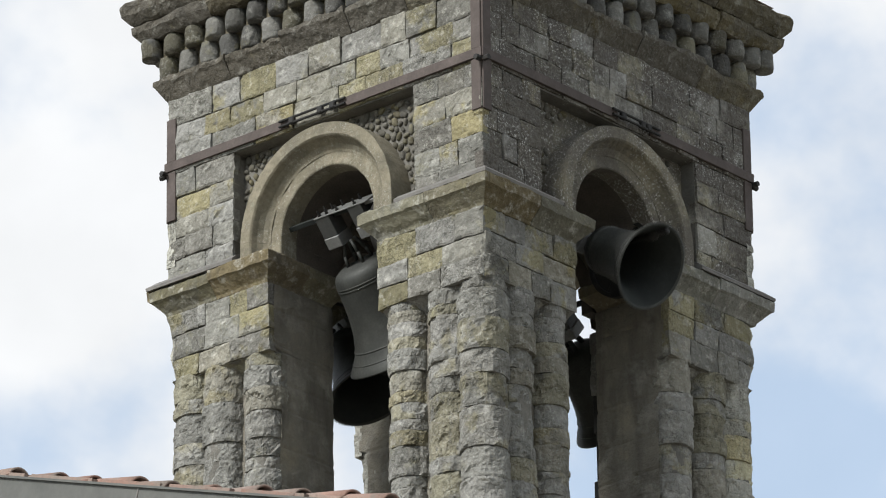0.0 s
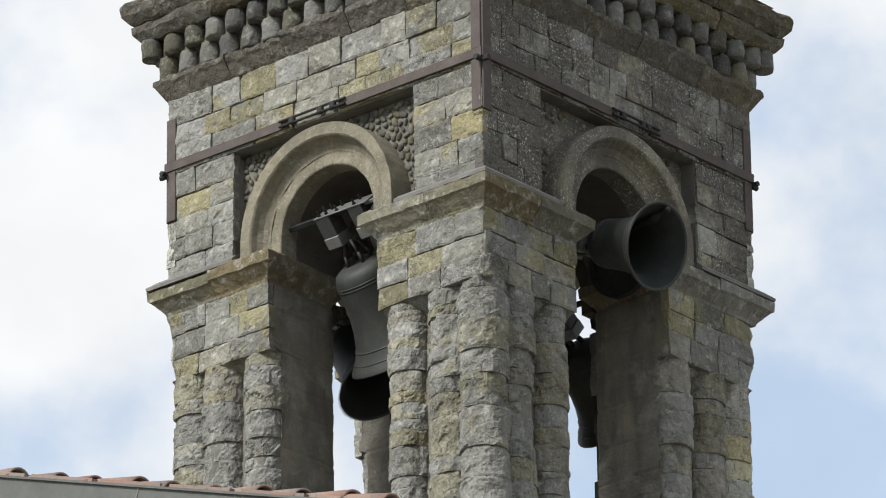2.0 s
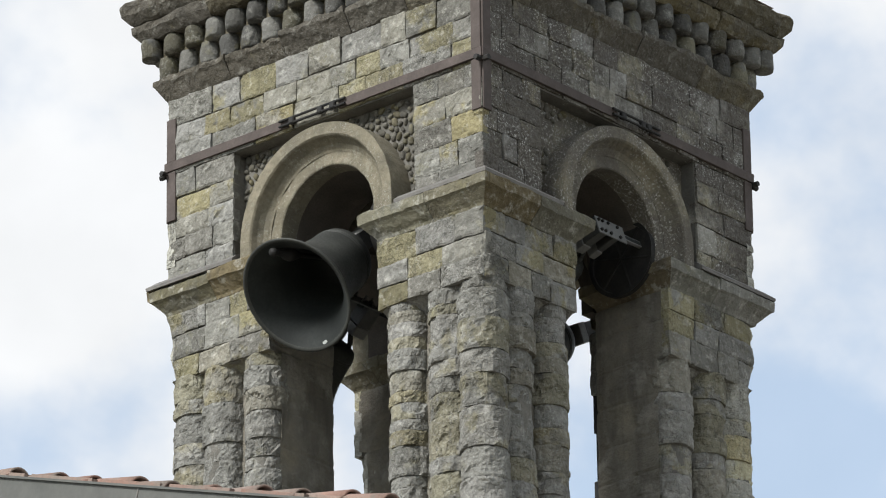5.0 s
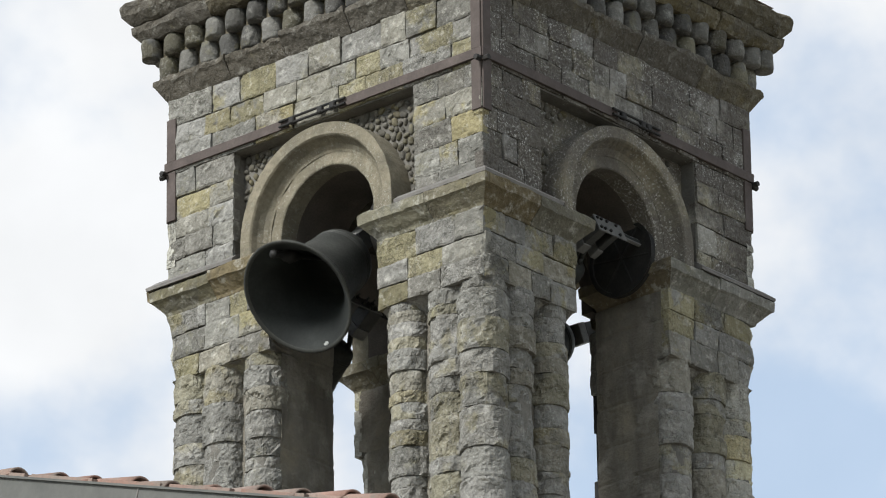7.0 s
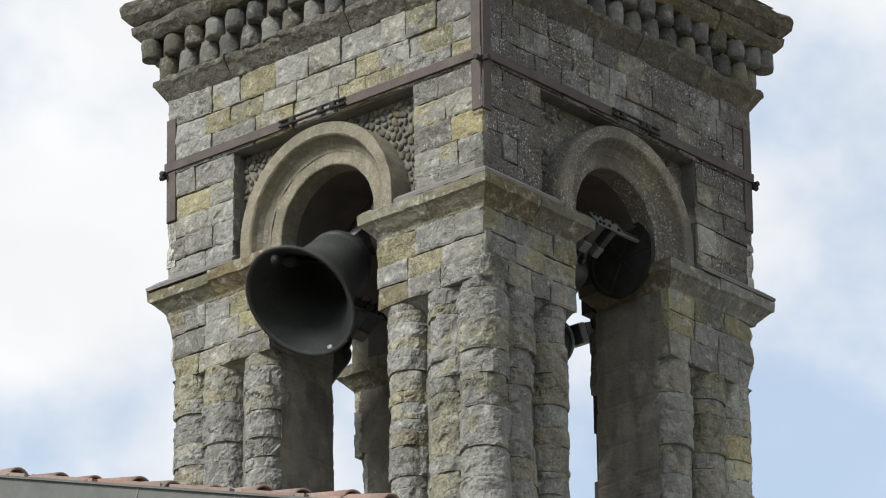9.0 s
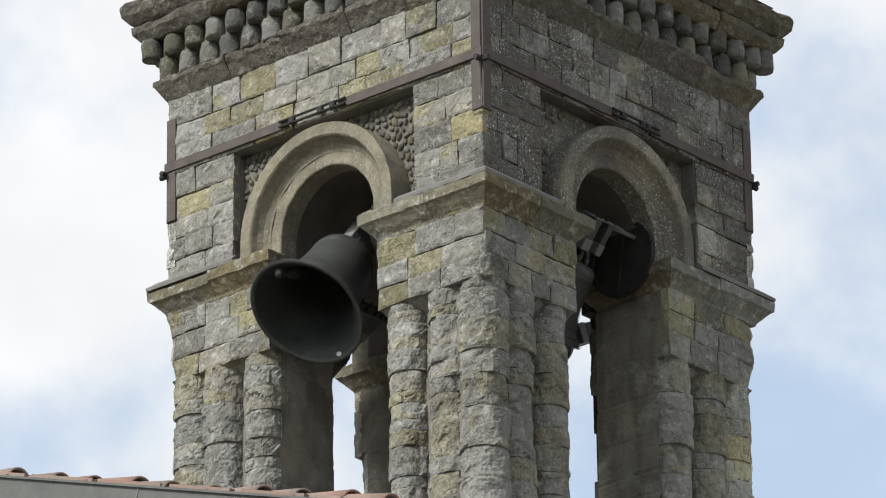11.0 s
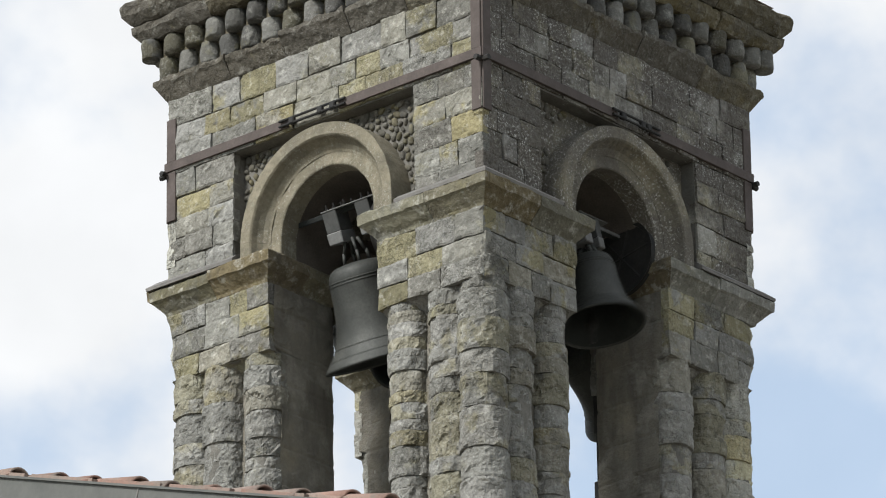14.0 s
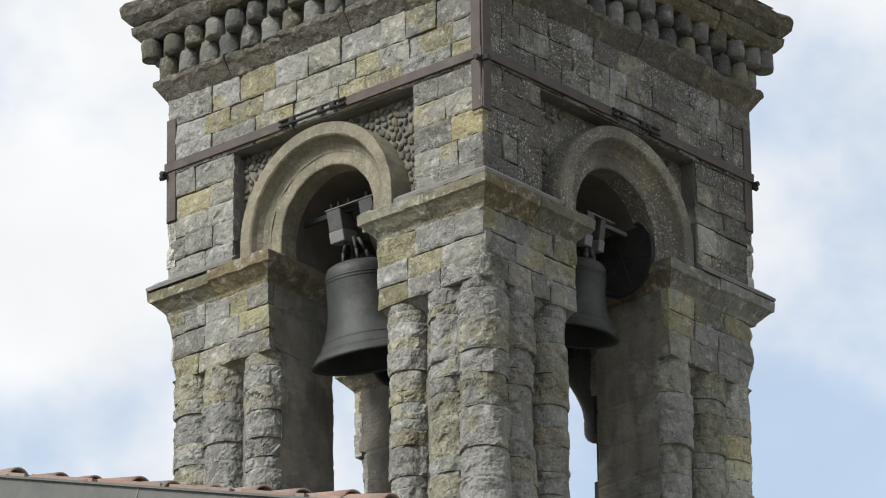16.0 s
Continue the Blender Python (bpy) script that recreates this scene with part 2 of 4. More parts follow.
def tile_material():
    m = Nodes("terracotta", 0.9)
    a, b, r = m.noise(6, 6, 0.65), m.noise(50, 7, 0.7), m.random()
    c = m.ramp(r, [(0.0, (0.22, 0.125, 0.098)), (0.4, (0.27, 0.165, 0.13)), (0.75, (0.22, 0.165, 0.14)), (1.0, (0.30, 0.21, 0.17))])
    c = m.mix(m.span(a, 0.45, 0.62, 0, 0.7), c, (0.19, 0.17, 0.145))
    m.color(m.mix(m.span(b, 0.45, 0.7, 0, 0.5), c, (0.15, 0.105, 0.08)))
    m.bump(b, 0.5, 0.01)
    return m.mat


def earth_material(name, stops, scale=0.6):
    m = Nodes(name, 0.95)
    a, b = m.noise(scale, 7, 0.65), m.noise(scale * 30, 6, 0.7)
    c = m.ramp(a, [(0.3, stops[0]), (0.7, stops[1])])
    m.color(m.mix(m.span(b, 0.4, 0.7, 0, 0.5), c, tuple(v * 0.6 for v in stops[0])))
    m.bump(b, 0.5, 0.03)
    return m.mat


# Crust on the south ring; its darkness also holds that face's shade.
M_RING_CRUST_SHADE = ring_material("crusted_shaded_ring_stone", 0.8)
# Vault and ceiling plaster, with the belfry's inner shade in its colour.
M_VAULT_SHADE = earth_material("shade_dark_vault", [(0.06, 0.051, 0.043), (0.125, 0.106, 0.088)], 2.0)
M_MORTAR, M_PLASTER, M_RING, M_BRONZE = mortar_material(), plaster_material(), ring_material(), bronze_material()
# Darker bronze: the shade inside the bells is put into the colour.
M_INSIDE = metal_material("shade_dark_bronze", [(0.016, 0.018, 0.017), (0.025, 0.028, 0.026), (0.036, 0.041, 0.038)], 0.75, 0.2, 40)
# Pale metal for the highlight painted inside the large bell's lip.
M_LIP_GLINT = metal_material("lip_highlight_bronze", [(0.32, 0.33, 0.30), (0.46, 0.47, 0.44), (0.6, 0.6, 0.57)], 0.4, 0.6, 60)
M_IRON = metal_material("painted_iron_strap", [(0.062, 0.048, 0.042), (0.085, 0.067, 0.059), (0.115, 0.093, 0.083)], 0.7, 0.1)
M_STEEL = metal_material("galvanised_steel", [(0.13, 0.13, 0.125), (0.19, 0.19, 0.18), (0.26, 0.26, 0.25)], 0.5, 0.5)
M_DARKIRON = metal_material("dark_iron", [(0.02, 0.02, 0.02), (0.035, 0.033, 0.03), (0.05, 0.047, 0.043)], 0.65, 0.4)
M_PALESTEEL = metal_material("pale_steel", [(0.15, 0.148, 0.14), (0.20, 0.198, 0.19), (0.26, 0.258, 0.25)], 0.55, 0.2)
M_HANGER = metal_material("dark_grey_paint", [(0.06, 0.06, 0.058), (0.08, 0.08, 0.076), (0.105, 0.105, 0.10)], 0.55, 0.2)
M_LEAD = metal_material("lead_flashing", [(0.14, 0.13, 0.12), (0.18, 0.17, 0.157), (0.23, 0.218, 0.205)], 0.7, 0.2, 18)
M_GUTTER = metal_material("grey_painted_fascia", [(0.095, 0.096, 0.088), (0.11, 0.11, 0.10), (0.13, 0.13, 0.12)], 0.6, 0.0, 12)
M_TILE = tile_material()
M_EARTH = earth_material("paved_earth", [(0.17, 0.16, 0.135), (0.27, 0.25, 0.21)])
M_WALLPAINT = earth_material("ochre_house_render", [(0.36, 0.31, 0.22), (0.42, 0.37, 0.27)], 0.8)

# ---------------------------------------------------------------- mesh helpers


def mesh_ob(name, bm, material, parent=None, smooth=False):
    me = bpy.data.meshes.new(name)
    bm.normal_update()
    bm.to_mesh(me)
    bm.free()
    me.materials.append(material)
    if smooth:
        for p in me.polygons:
            p.use_smooth = True
    ob = new(name, me)
    ob.parent = parent
    return ob


def part(name, bm, material, parent, label="", smooth=False):
    ob = mesh_ob(name, bm, material, parent, smooth)
    return tagged(ob, label) if label else ob


def box(bm, x0, x1, y0, y1, z0, z1, m=None):
    vs = [Vector((x, y, z)) for x in (x0, x1) for y in (y0, y1) for z in (z0, z1)]
    vs = [bm.verts.new(m @ v if m else v) for v in vs]
    for f in ((0, 1, 3, 2), (4, 6, 7, 5), (0, 4, 5, 1), (2, 3, 7, 6), (0, 2, 6, 4), (1, 5, 7, 3)):
        bm.faces.new([vs[i] for i in f])
    return vs


def bevelled(bm, width=0.01, seg=1):
    bmesh.ops.bevel(bm, geom=list(bm.edges), offset=width, segments=seg, affect="EDGES", profile=0.5)
    return bm


def rod(bm, a, b, r, n=10):
    a, b = Vector(a), Vector(b)
    d = (b - a).normalized()
    u = d.orthogonal().normalized()
    v = d.cross(u)
    rings = [[bm.verts.new(p + (u * math.cos(k) + v * math.sin(k)) * r) for k in [2 * math.pi * i / n for i in range(n)]] for p in (a, b)]
    for i in range(n):
        bm.faces.new((rings[0][i], rings[0][(i + 1) % n], rings[1][(i + 1) % n], rings[1][i]))
    bm.faces.new(rings[0][::-1])
    bm.faces.new(rings[1])


def lathe(bm, profile, n=48, m=None):
    """Spin (r, z) pairs round the z axis; r 0 closes the end."""
    rings = []
    for r, z in profile:
        if r < 1e-6:
            rings.append([bm.verts.new(m @ Vector((0, 0, z)) if m else (0, 0, z))])
        else:
            ps = [Vector((r * math.cos(2 * math.pi * i / n), r * math.sin(2 * math.pi * i / n), z)) for i in range(n)]
            rings.append([bm.verts.new(m @ p if m else p) for p in ps])
    for a, b in zip(rings, rings[1:]):
        for i in range(n):
            j = (i + 1) % n
            if len(a) == 1 and len(b) > 1:
                bm.faces.new((a[0], b[j], b[i]))
            elif len(b) == 1 and len(a) > 1:
                bm.faces.new((a[i], a[j], b[0]))
            elif len(a) > 1:
                bm.faces.new((a[i], a[j], b[j], b[i]))


def prism(bm, outline, y0, y1):
    """A polygon of (s, z) drawn out from y0 to y1."""
    a = [bm.verts.new((s, y0, z)) for s, z in outline]
    b = [bm.verts.new((s, y1, z)) for s, z in outline]
    n = len(outline)
    bm.faces.new(a)
    bm.faces.new(b[::-1])
    for i in range(n):
        j = (i + 1) % n
        bm.faces.new((a[j], a[i], b[i], b[j]))


def arc(r, zc, a0, a1, n):
    return [(r * math.cos(radians(a0 + (a1 - a0) * i / n)), zc + r * math.sin(radians(a0 + (a1 - a0) * i / n))) for i in range(n + 1)]


def facet(p, size):
    """Flat broken faces: each cell of about the given size has its own tilt and level, -0.5 to 0.5."""
    q = p / size
    c = noise.voronoi(q)[1][0]
    n = noise.noise_vector(c * 3.7)
    return 0.9 * n.dot(q - c) + 0.45 * noise.noise(c * 5.1 + Vector((2, 7, 4)))


WALL_ORDER = ("wall_south", "wall_east", "wall_north", "wall_west")


def corner_loss(s, z, side):
    """How far the arris of a corner has crumbled away at a height; both walls at the corner share it."""
    if z > 0.95 or abs(s) < 1.76:
        return 0.0
    c = (side + (1 if s > 0 else 0)) % 4 * 13.7
    k = noise.noise(Vector((c, 0.5, z * 3.1))) + 0.6 * noise.noise(Vector((c, 3.5, z * 9.0))) + 0.1
    melt = 0.065 * min(1.0, max(0.0, (-0.33 - z) / 0.3))
    return (max(0.0, k) * 0.045 + melt) * ((abs(s) - 1.76) / 0.24) ** 2


def stone(bm, s0, s1, z0, z1, face, back, seed, rough=0.02, cell=0.05, skew=0.02, side=0):
    """One hewn block on a wall: a front of broken facets, pulled back along its edges, and sides down to the joint."""
    nx, nz = max(3, min(20, round((s1 - s0) / cell))), max(3, min(12, round((z1 - z0) / cell)))
    off = Vector((seed * 1.37 % 97, seed * 2.11 % 89, seed * 0.73 % 83))
    sk = [noise.noise(off + Vector((i * 3.1, 0, 0))) * skew for i in range(8)]
    tilt_s, tilt_z = noise.noise(off + Vector((9, 1, 2))) * rough * 0.9, noise.noise(off + Vector((4, 8, 2))) * rough * 0.9
    broken = 0.5 + 1.2 * abs(noise.noise(off + Vector((6, 6, 1))))
    grid = []
    for j in range(nz + 1):
        row = []
        for i in range(nx + 1):
            u, v = i / nx, j / nz
            s = s0 + (s1 - s0) * u + (sk[0] * (1 - u) * (1 - v) + sk[1] * u * (1 - v) + sk[2] * (1 - u) * v + sk[3] * u * v)
            z = z0 + (z1 - z0) * v + (sk[4] * (1 - u) * (1 - v) + sk[5] * u * (1 - v) + sk[6] * (1 - u) * v + sk[7] * u * v)
            edge = min(u * (s1 - s0), (1 - u) * (s1 - s0), v * (z1 - z0), (1 - v) * (z1 - z0))
            wob = noise.noise(off + Vector((s * 5, z * 5, 0)))
            if edge < 1e-6:
                s += 0.008 * noise.noise(off + Vector((s * 13, z * 13, 5)))
                z += 0.008 * noise.noise(off + Vector((s * 13, z * 13, 9)))
            p = off + Vector((s, z, 0.3))
            d = rough * (0.5 * wob + broken * (1.1 * facet(p, 0.13) + 0.5 * facet(p, 0.055)) + 0.2 * noise.noise(p * 21)) + tilt_s * (u - 0.5) + tilt_z * (v - 0.5)
            d -= 0.008 * max(0.0, 1 - edge / 0.014)
            d = max(d, -0.022)
            loss = corner_loss(s, z, side)
            row.append(bm.verts.new((s - math.copysign(loss, s), face - d + loss, z)))
        grid.append(row)
    for j in range(nz):
        for i in range(nx):
            bm.faces.new((grid[j][i], grid[j][i + 1], grid[j + 1][i + 1], grid[j + 1][i]))
    rim = grid[0] + [r[-1] for r in grid[1:]] + grid[-1][-2::-1] + [r[0] for r in grid[-2:0:-1]]
    low = [bm.verts.new((v.co.x, back, v.co.z)) for v in rim]
    for i in range(len(rim)):
        j = (i + 1) % len(rim)
        bm.faces.new((rim[j], rim[i], low[i], low[j]))


def courses(z0, z1, mean, rng):
    n = max(1, round((z1 - z0) / mean))
    h = [rng.uniform(0.8, 1.2) for _ in range(n)]
    k = (z1 - z0) / sum(h)
    out, z = [], z0
    for a in h:
        out.append((z, z + a * k))
        z += a * k
    return out


def lay(parent, s0, s1, z0, z1, rng, face=-W, back=-1.90, mean_h=0.24, mean_w=0.36, rough=0.017, material=None, joint=0.006, cell=0.024, together=None, side=0):
    """Courses of single stones over a patch of wall."""
    for a, b in courses(z0, z1, mean_h, rng):
        n = max(1, round((s1 - s0) / (mean_w * rng.uniform(0.75, 1.25))))
        w = [rng.uniform(0.65, 1.35) for _ in range(n)]
        k = (s1 - s0) / sum(w)
        s = s0
        for x in w:
            bm = together if together is not None else bmesh.new()
            stone(bm, s + joint / 2, s + x * k - joint / 2, a + joint / 2, b - joint / 2, face - rng.uniform(-0.008, 0.012), back, rng.randrange(9999), rough, cell, side=side)
            if together is None:
                mesh_ob("stone", bm, material or M_ASHLAR, parent)
            s += x * k


TURN = {"wall_west": -90, "wall_south": 0, "wall_east": 90, "wall_north": 180}
OPEN, DEEP = 0.70, 0.90          # half the opening, the wall's thickness
SPRING, SILL, TOP = 0.42, -3.3, 3.39
ARCH = 0.58
RING_OUT = 0.955


def wall_core(name):
    """The wall behind the facing: two piers, an arch and the masonry over it."""
    bm = bmesh.new()
    e = 1.80 if name in ("wall_west", "wall_east") else 1.795
    jamb = OPEN + 0.13 if name == "wall_east" else OPEN
    hole = [(jamb, SILL), (jamb, 0.27)] + arc(OPEN, SPRING, 0, 180, 32) + [(-jamb, 0.27), (-jamb, SILL)]
    prism(bm, [(-e, SILL), (-e, TOP), (e, TOP), (e, SILL)] + hole, -1.80, -W + DEEP)
    wall = mesh_ob(name, bm, M_PLASTER)
    wall.matrix_world = pose(0, 0, ZB, 0, 0, TURN[name])
    tagged(wall, "weathered grey limestone belfry wall with a round arch", "wall", kind="structure")
    e2 = 1.918 if name in ("wall_west", "wall_east") else 1.914
    for tag, s0, s1, z0, z1 in (("backing", -e2, -OPEN, -0.68, 0.27), ("backing", OPEN, e2, -0.68, 0.27), ("backing", -e2, -1.15, 0.27, 1.47),
                                ("backing", 1.15, e2, 0.27, 1.47), ("backing", -e2, e2, 1.47, TOP)):
        b = bmesh.new()
        box(b, s0, s1, -1.972 if z0 > 0.2 else -1.955, -1.80, z0, z1)
        part(tag, b, M_MORTAR, wall)
    return wall


walls = {n: wall_core(n) for n in TURN}
# ---------------------------------------------------------------- arch rings and spandrels


def ring_piece(bm, r0, r1, zc, a0, a1, y0, y1, n=4):
    outer, inner = arc(r1, zc, a0, a1, n), arc(r0, zc, a1, a0, n)
    prism(bm, [(-s, z) for s, z in outer + inner], y0, y1)


OUTER_ORDER = [(0.0, -1.79), (0.0, -2.10), (-0.115, -2.10), (-0.13, -2.085), (-0.148, -2.03), (-0.18, -1.98), (-0.225, -1.952), (-0.25, -1.947), (-0.25, -1.79)]
INNER_ORDER = [(-0.242, -1.72), (-0.242, -1.94), (-0.36, -1.94), (-0.372, -1.93), (-0.372, -1.72)]


def ring_sweep(bm, profile, r, a0, a1, n):
    """Turn a closed profile (radius less r, y) round the springing point, with a little wear."""
    off = Vector((len(profile) * 5.5, 21, 0))
    rows = []
    for i in range(n + 1):
        a = radians(a0 + (a1 - a0) * i / n)
        row = []
        for e, y in profile:
            p = Vector((-(r + e) * math.cos(a), y, SPRING + (r + e) * math.sin(a)))
            w = 0.006 * noise.noise(p * 6 + off) + 0.004 * noise.noise(p * 19 + off)
            row.append(bm.verts.new(p + Vector((-w * math.cos(a), w, w * math.sin(a)))))
        rows.append(row)
    for p, q in zip(rows, rows[1:]):
        for k in range(len(profile)):
            m = (k + 1) % len(profile)
            bm.faces.new((p[k], p[m], q[m], q[k]))
    bm.faces.new(rows[0])
    bm.faces.new(rows[-1][::-1])
    bmesh.ops.recalc_face_normals(bm, faces=bm.faces)


def arch_rings(wall, rng):
    """Two orders of ring stones, the outer hollowed to a cove, standing proud of the recessed spandrel."""
    mat = M_RING_CRUST_SHADE if wall.name == "wall_south" else M_RING
    for profile, n in ((OUTER_ORDER, 5), (INNER_ORDER, 4)):
        cuts = [0] + [180 * (i + rng.uniform(-0.12, 0.12)) / n for i in range(1, n)] + [180]
        for a0, a1 in zip(cuts, cuts[1:]):
            bm = bmesh.new()
            ring_sweep(bm, profile, RING_OUT + rng.uniform(-0.001, 0.001), a0 + (0.01 if a0 else 0), a1 - (0.01 if a1 < 180 else 0), 14)
            part("ring_stone", bm, mat, wall)
        for sgn in (-1, 1):
            bm = bmesh.new()
            lo, hi = [[bm.verts.new((sgn * (RING_OUT + e), y, z)) for e, y in profile] for z in (0.24, SPRING - 0.002)]
            for k in range(len(profile)):
                m = (k + 1) % len(profile)
                bm.faces.new((lo[k], lo[m], hi[m], hi[k]))
            bm.faces.new(lo)
            bm.faces.new(hi[::-1])
            bmesh.ops.recalc_face_normals(bm, faces=bm.faces)
            part("ring_stone", bm, mat, wall)


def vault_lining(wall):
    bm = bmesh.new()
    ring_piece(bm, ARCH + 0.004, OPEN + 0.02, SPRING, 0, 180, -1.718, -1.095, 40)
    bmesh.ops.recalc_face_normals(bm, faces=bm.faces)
    part("vault_lining", bm, M_VAULT_SHADE, wall, "plastered underside of the arch, coloured dark for its shade")
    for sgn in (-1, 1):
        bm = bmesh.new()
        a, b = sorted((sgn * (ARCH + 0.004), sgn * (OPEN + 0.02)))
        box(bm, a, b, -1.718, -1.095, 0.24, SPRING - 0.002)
        part("vault_lining", bm, M_VAULT_SHADE, wall)


def cobble_mesh(k):
    bm = bmesh.new()
    bmesh.ops.create_icosphere(bm, subdivisions=2, radius=1)
    off = Vector((k * 5.3, k * 2.7, 1))
    for v in bm.verts:
        v.co *= 1 + 0.22 * noise.noise(v.co * 1.3 + off)
    me = bpy.data.meshes.new("cobble")
    bm.to_mesh(me)
    bm.free()
    me.materials.append(M_PEBBLE)
    for p in me.polygons:
        p.use_smooth = True
    return me


COBBLES = [cobble_mesh(k) for k in range(8)]


def cobbles(wall, rng):
    """Pebbles bedded in the mortar of the spandrels."""
    bm = bmesh.new()
    prism(bm, [(-1.15, 0.27), (-1.15, 1.47), (1.15, 1.47), (1.15, 0.27), (0.9, 0.27)] + arc(0.9, SPRING, 0, 180, 24) + [(-0.9, 0.27)], -1.815, -1.80)
    bed = part("mortar_bed", bm, M_RING_CRUST_SHADE if wall.name == "wall_south" else M_MORTAR, wall, "dark mortar bed with set pebbles")
    done = []
    for _ in range(9000):
        s, z = rng.uniform(-1.13, 1.13), rng.uniform(0.42, 1.44)
        if math.hypot(s, z - SPRING) < RING_OUT + 0.02:
            continue
        r = rng.uniform(0.022, 0.040)
        if all(math.hypot(s - a, (z - b) * 0.85) > (r + c) * 0.90 for a, b, c in done):
            done.append((s, z, r))
    for s, z, r in done:
        if wall.name == "wall_south" and noise.noise(Vector((s * 3, z * 3, 4))) < 0.05:
            continue
        ob = new("cobble", rng.choice(COBBLES))
        ob.parent = bed
        ob.matrix_basis = pose(s, -1.822, z, 0, rng.uniform(-70, 70), 0) @ Matrix.Diagonal((r * 0.92, 0.026, r * rng.uniform(1.0, 1.5), 1))


# ---------------------------------------------------------------- eroded shafts


def drum(bm, s, y, z0, z1, r, seed, a0=-200, a1=20, rough=0.02):
    """One eroded course of an engaged shaft."""
    off = Vector((seed * 1.91 % 71, seed * 0.77 % 67, seed * 1.13 % 61))
    na, nz = 32, max(4, round((z1 - z0) / 0.025))
    ds, dy = noise.noise(off) * 0.014, noise.noise(off + Vector((3, 3, 3))) * 0.014
    tip = noise.noise(off + Vector((1, 7, 1))) * 0.012
    rings = []
    for j in range(nz + 1):
        v = j / nz
        row = []
        for i in range(na + 1):
            a = radians(a0 + (a1 - a0) * i / na)
            dirn = Vector((math.cos(a), math.sin(a), 0))
            p = off + dirn * r + Vector((0, 0, v * (z1 - z0) * 0.7))
            k = noise.noise(off + dirn * 1.2 + Vector((0, 0, v * (z1 - z0) * 4)))
            rr = r + rough * (0.5 * k + 1.8 * facet(p, 0.14) + 0.7 * facet(p, 0.055) + 0.15 * noise.noise(p * 23)) - 0.005 * max(0, 1 - min(v, 1 - v) * (z1 - z0) / 0.012)
            z = z0 + (z1 - z0) * v + tip * dirn.x * (1 if 0 < j < nz else 0.6)
            row.append(bm.verts.new((s + ds + rr * dirn.x, y + dy + rr * dirn.y, z)))
        rings.append(row)
    for a, b in zip(rings, rings[1:]):
        for i in range(na):
            bm.faces.new((a[i], a[i + 1], b[i + 1], b[i]))
    bm.faces.new(rings[0][::-1])
    bm.faces.new(rings[-1])


def shaft(wall, s, y, r, rng, z0=SILL, z1=-0.66, a0=-200, a1=20, single=True):
    bm = bmesh.new()
    n = 14
    pr = [(s + (r - 0.022) * math.cos(radians(a0 + (a1 - a0) * i / n)), y + (r - 0.022) * math.sin(radians(a0 + (a1 - a0) * i / n))) for i in range(n + 1)]
    lo, hi = [bm.verts.new((a, b, z0)) for a, b in pr], [bm.verts.new((a, b, z1)) for a, b in pr]
    for i in range(n):
        bm.faces.new((lo[i], lo[i + 1], hi[i + 1], hi[i]))
    core = part("shaft", bm, M_MORTAR, wall, "eroded engaged shaft of stacked grey stones")
    z = z1
    seed = rng.uniform(0, 50)
    big = bmesh.new()
    while z > z0 + 0.05:
        h = rng.choice((0.11, 0.16, 0.2, 0.24, 0.3, 0.38)) * rng.uniform(0.9, 1.1)
        b = bmesh.new() if single else big
        g = 0.03 * noise.noise(Vector((s * 9 + seed, 0, z * 1.5)))
        drum(b, s + g * 0.5, y, max(z0, z - h) + 0.002, z - 0.002, r + g + rng.uniform(-0.007, 0.006), rng.randrange(9999), a0, a1)
        if single:
            mesh_ob("drum", b, M_RUBBLE, core)
        z -= h
    if not single:
        tagged(part("drums", big, M_SPLINTER, core), kind="stuff")
    else:
        big.free()


# ---------------------------------------------------------------- mouldings


def run_piece(bm, p0, p1, nrm, profile, m0, m1):
    """A piece of moulding from p0 to p1 with profile (z, e) pairs, mitred by m0 and m1 (1 outward, -1 inward, 0 square)."""
    p0, p1, nrm = Vector((*p0, 0)), Vector((*p1, 0)), Vector((*nrm, 0))
    d = (p1 - p0).normalized()
    a = [bm.verts.new(p0 + nrm * e - d * e * m0 + Vector((0, 0, z))) for z, e in profile]
    b = [bm.verts.new(p1 + nrm * e + d * e * m1 + Vector((0, 0, z))) for z, e in profile]
    n = len(profile)
    for i in range(n):
        j = (i + 1) % n
        bm.faces.new((a[i], a[j], b[j], b[i]))
    bm.faces.new(a[::-1])
    bm.faces.new(b)
    bmesh.ops.recalc_face_normals(bm, faces=bm.faces)


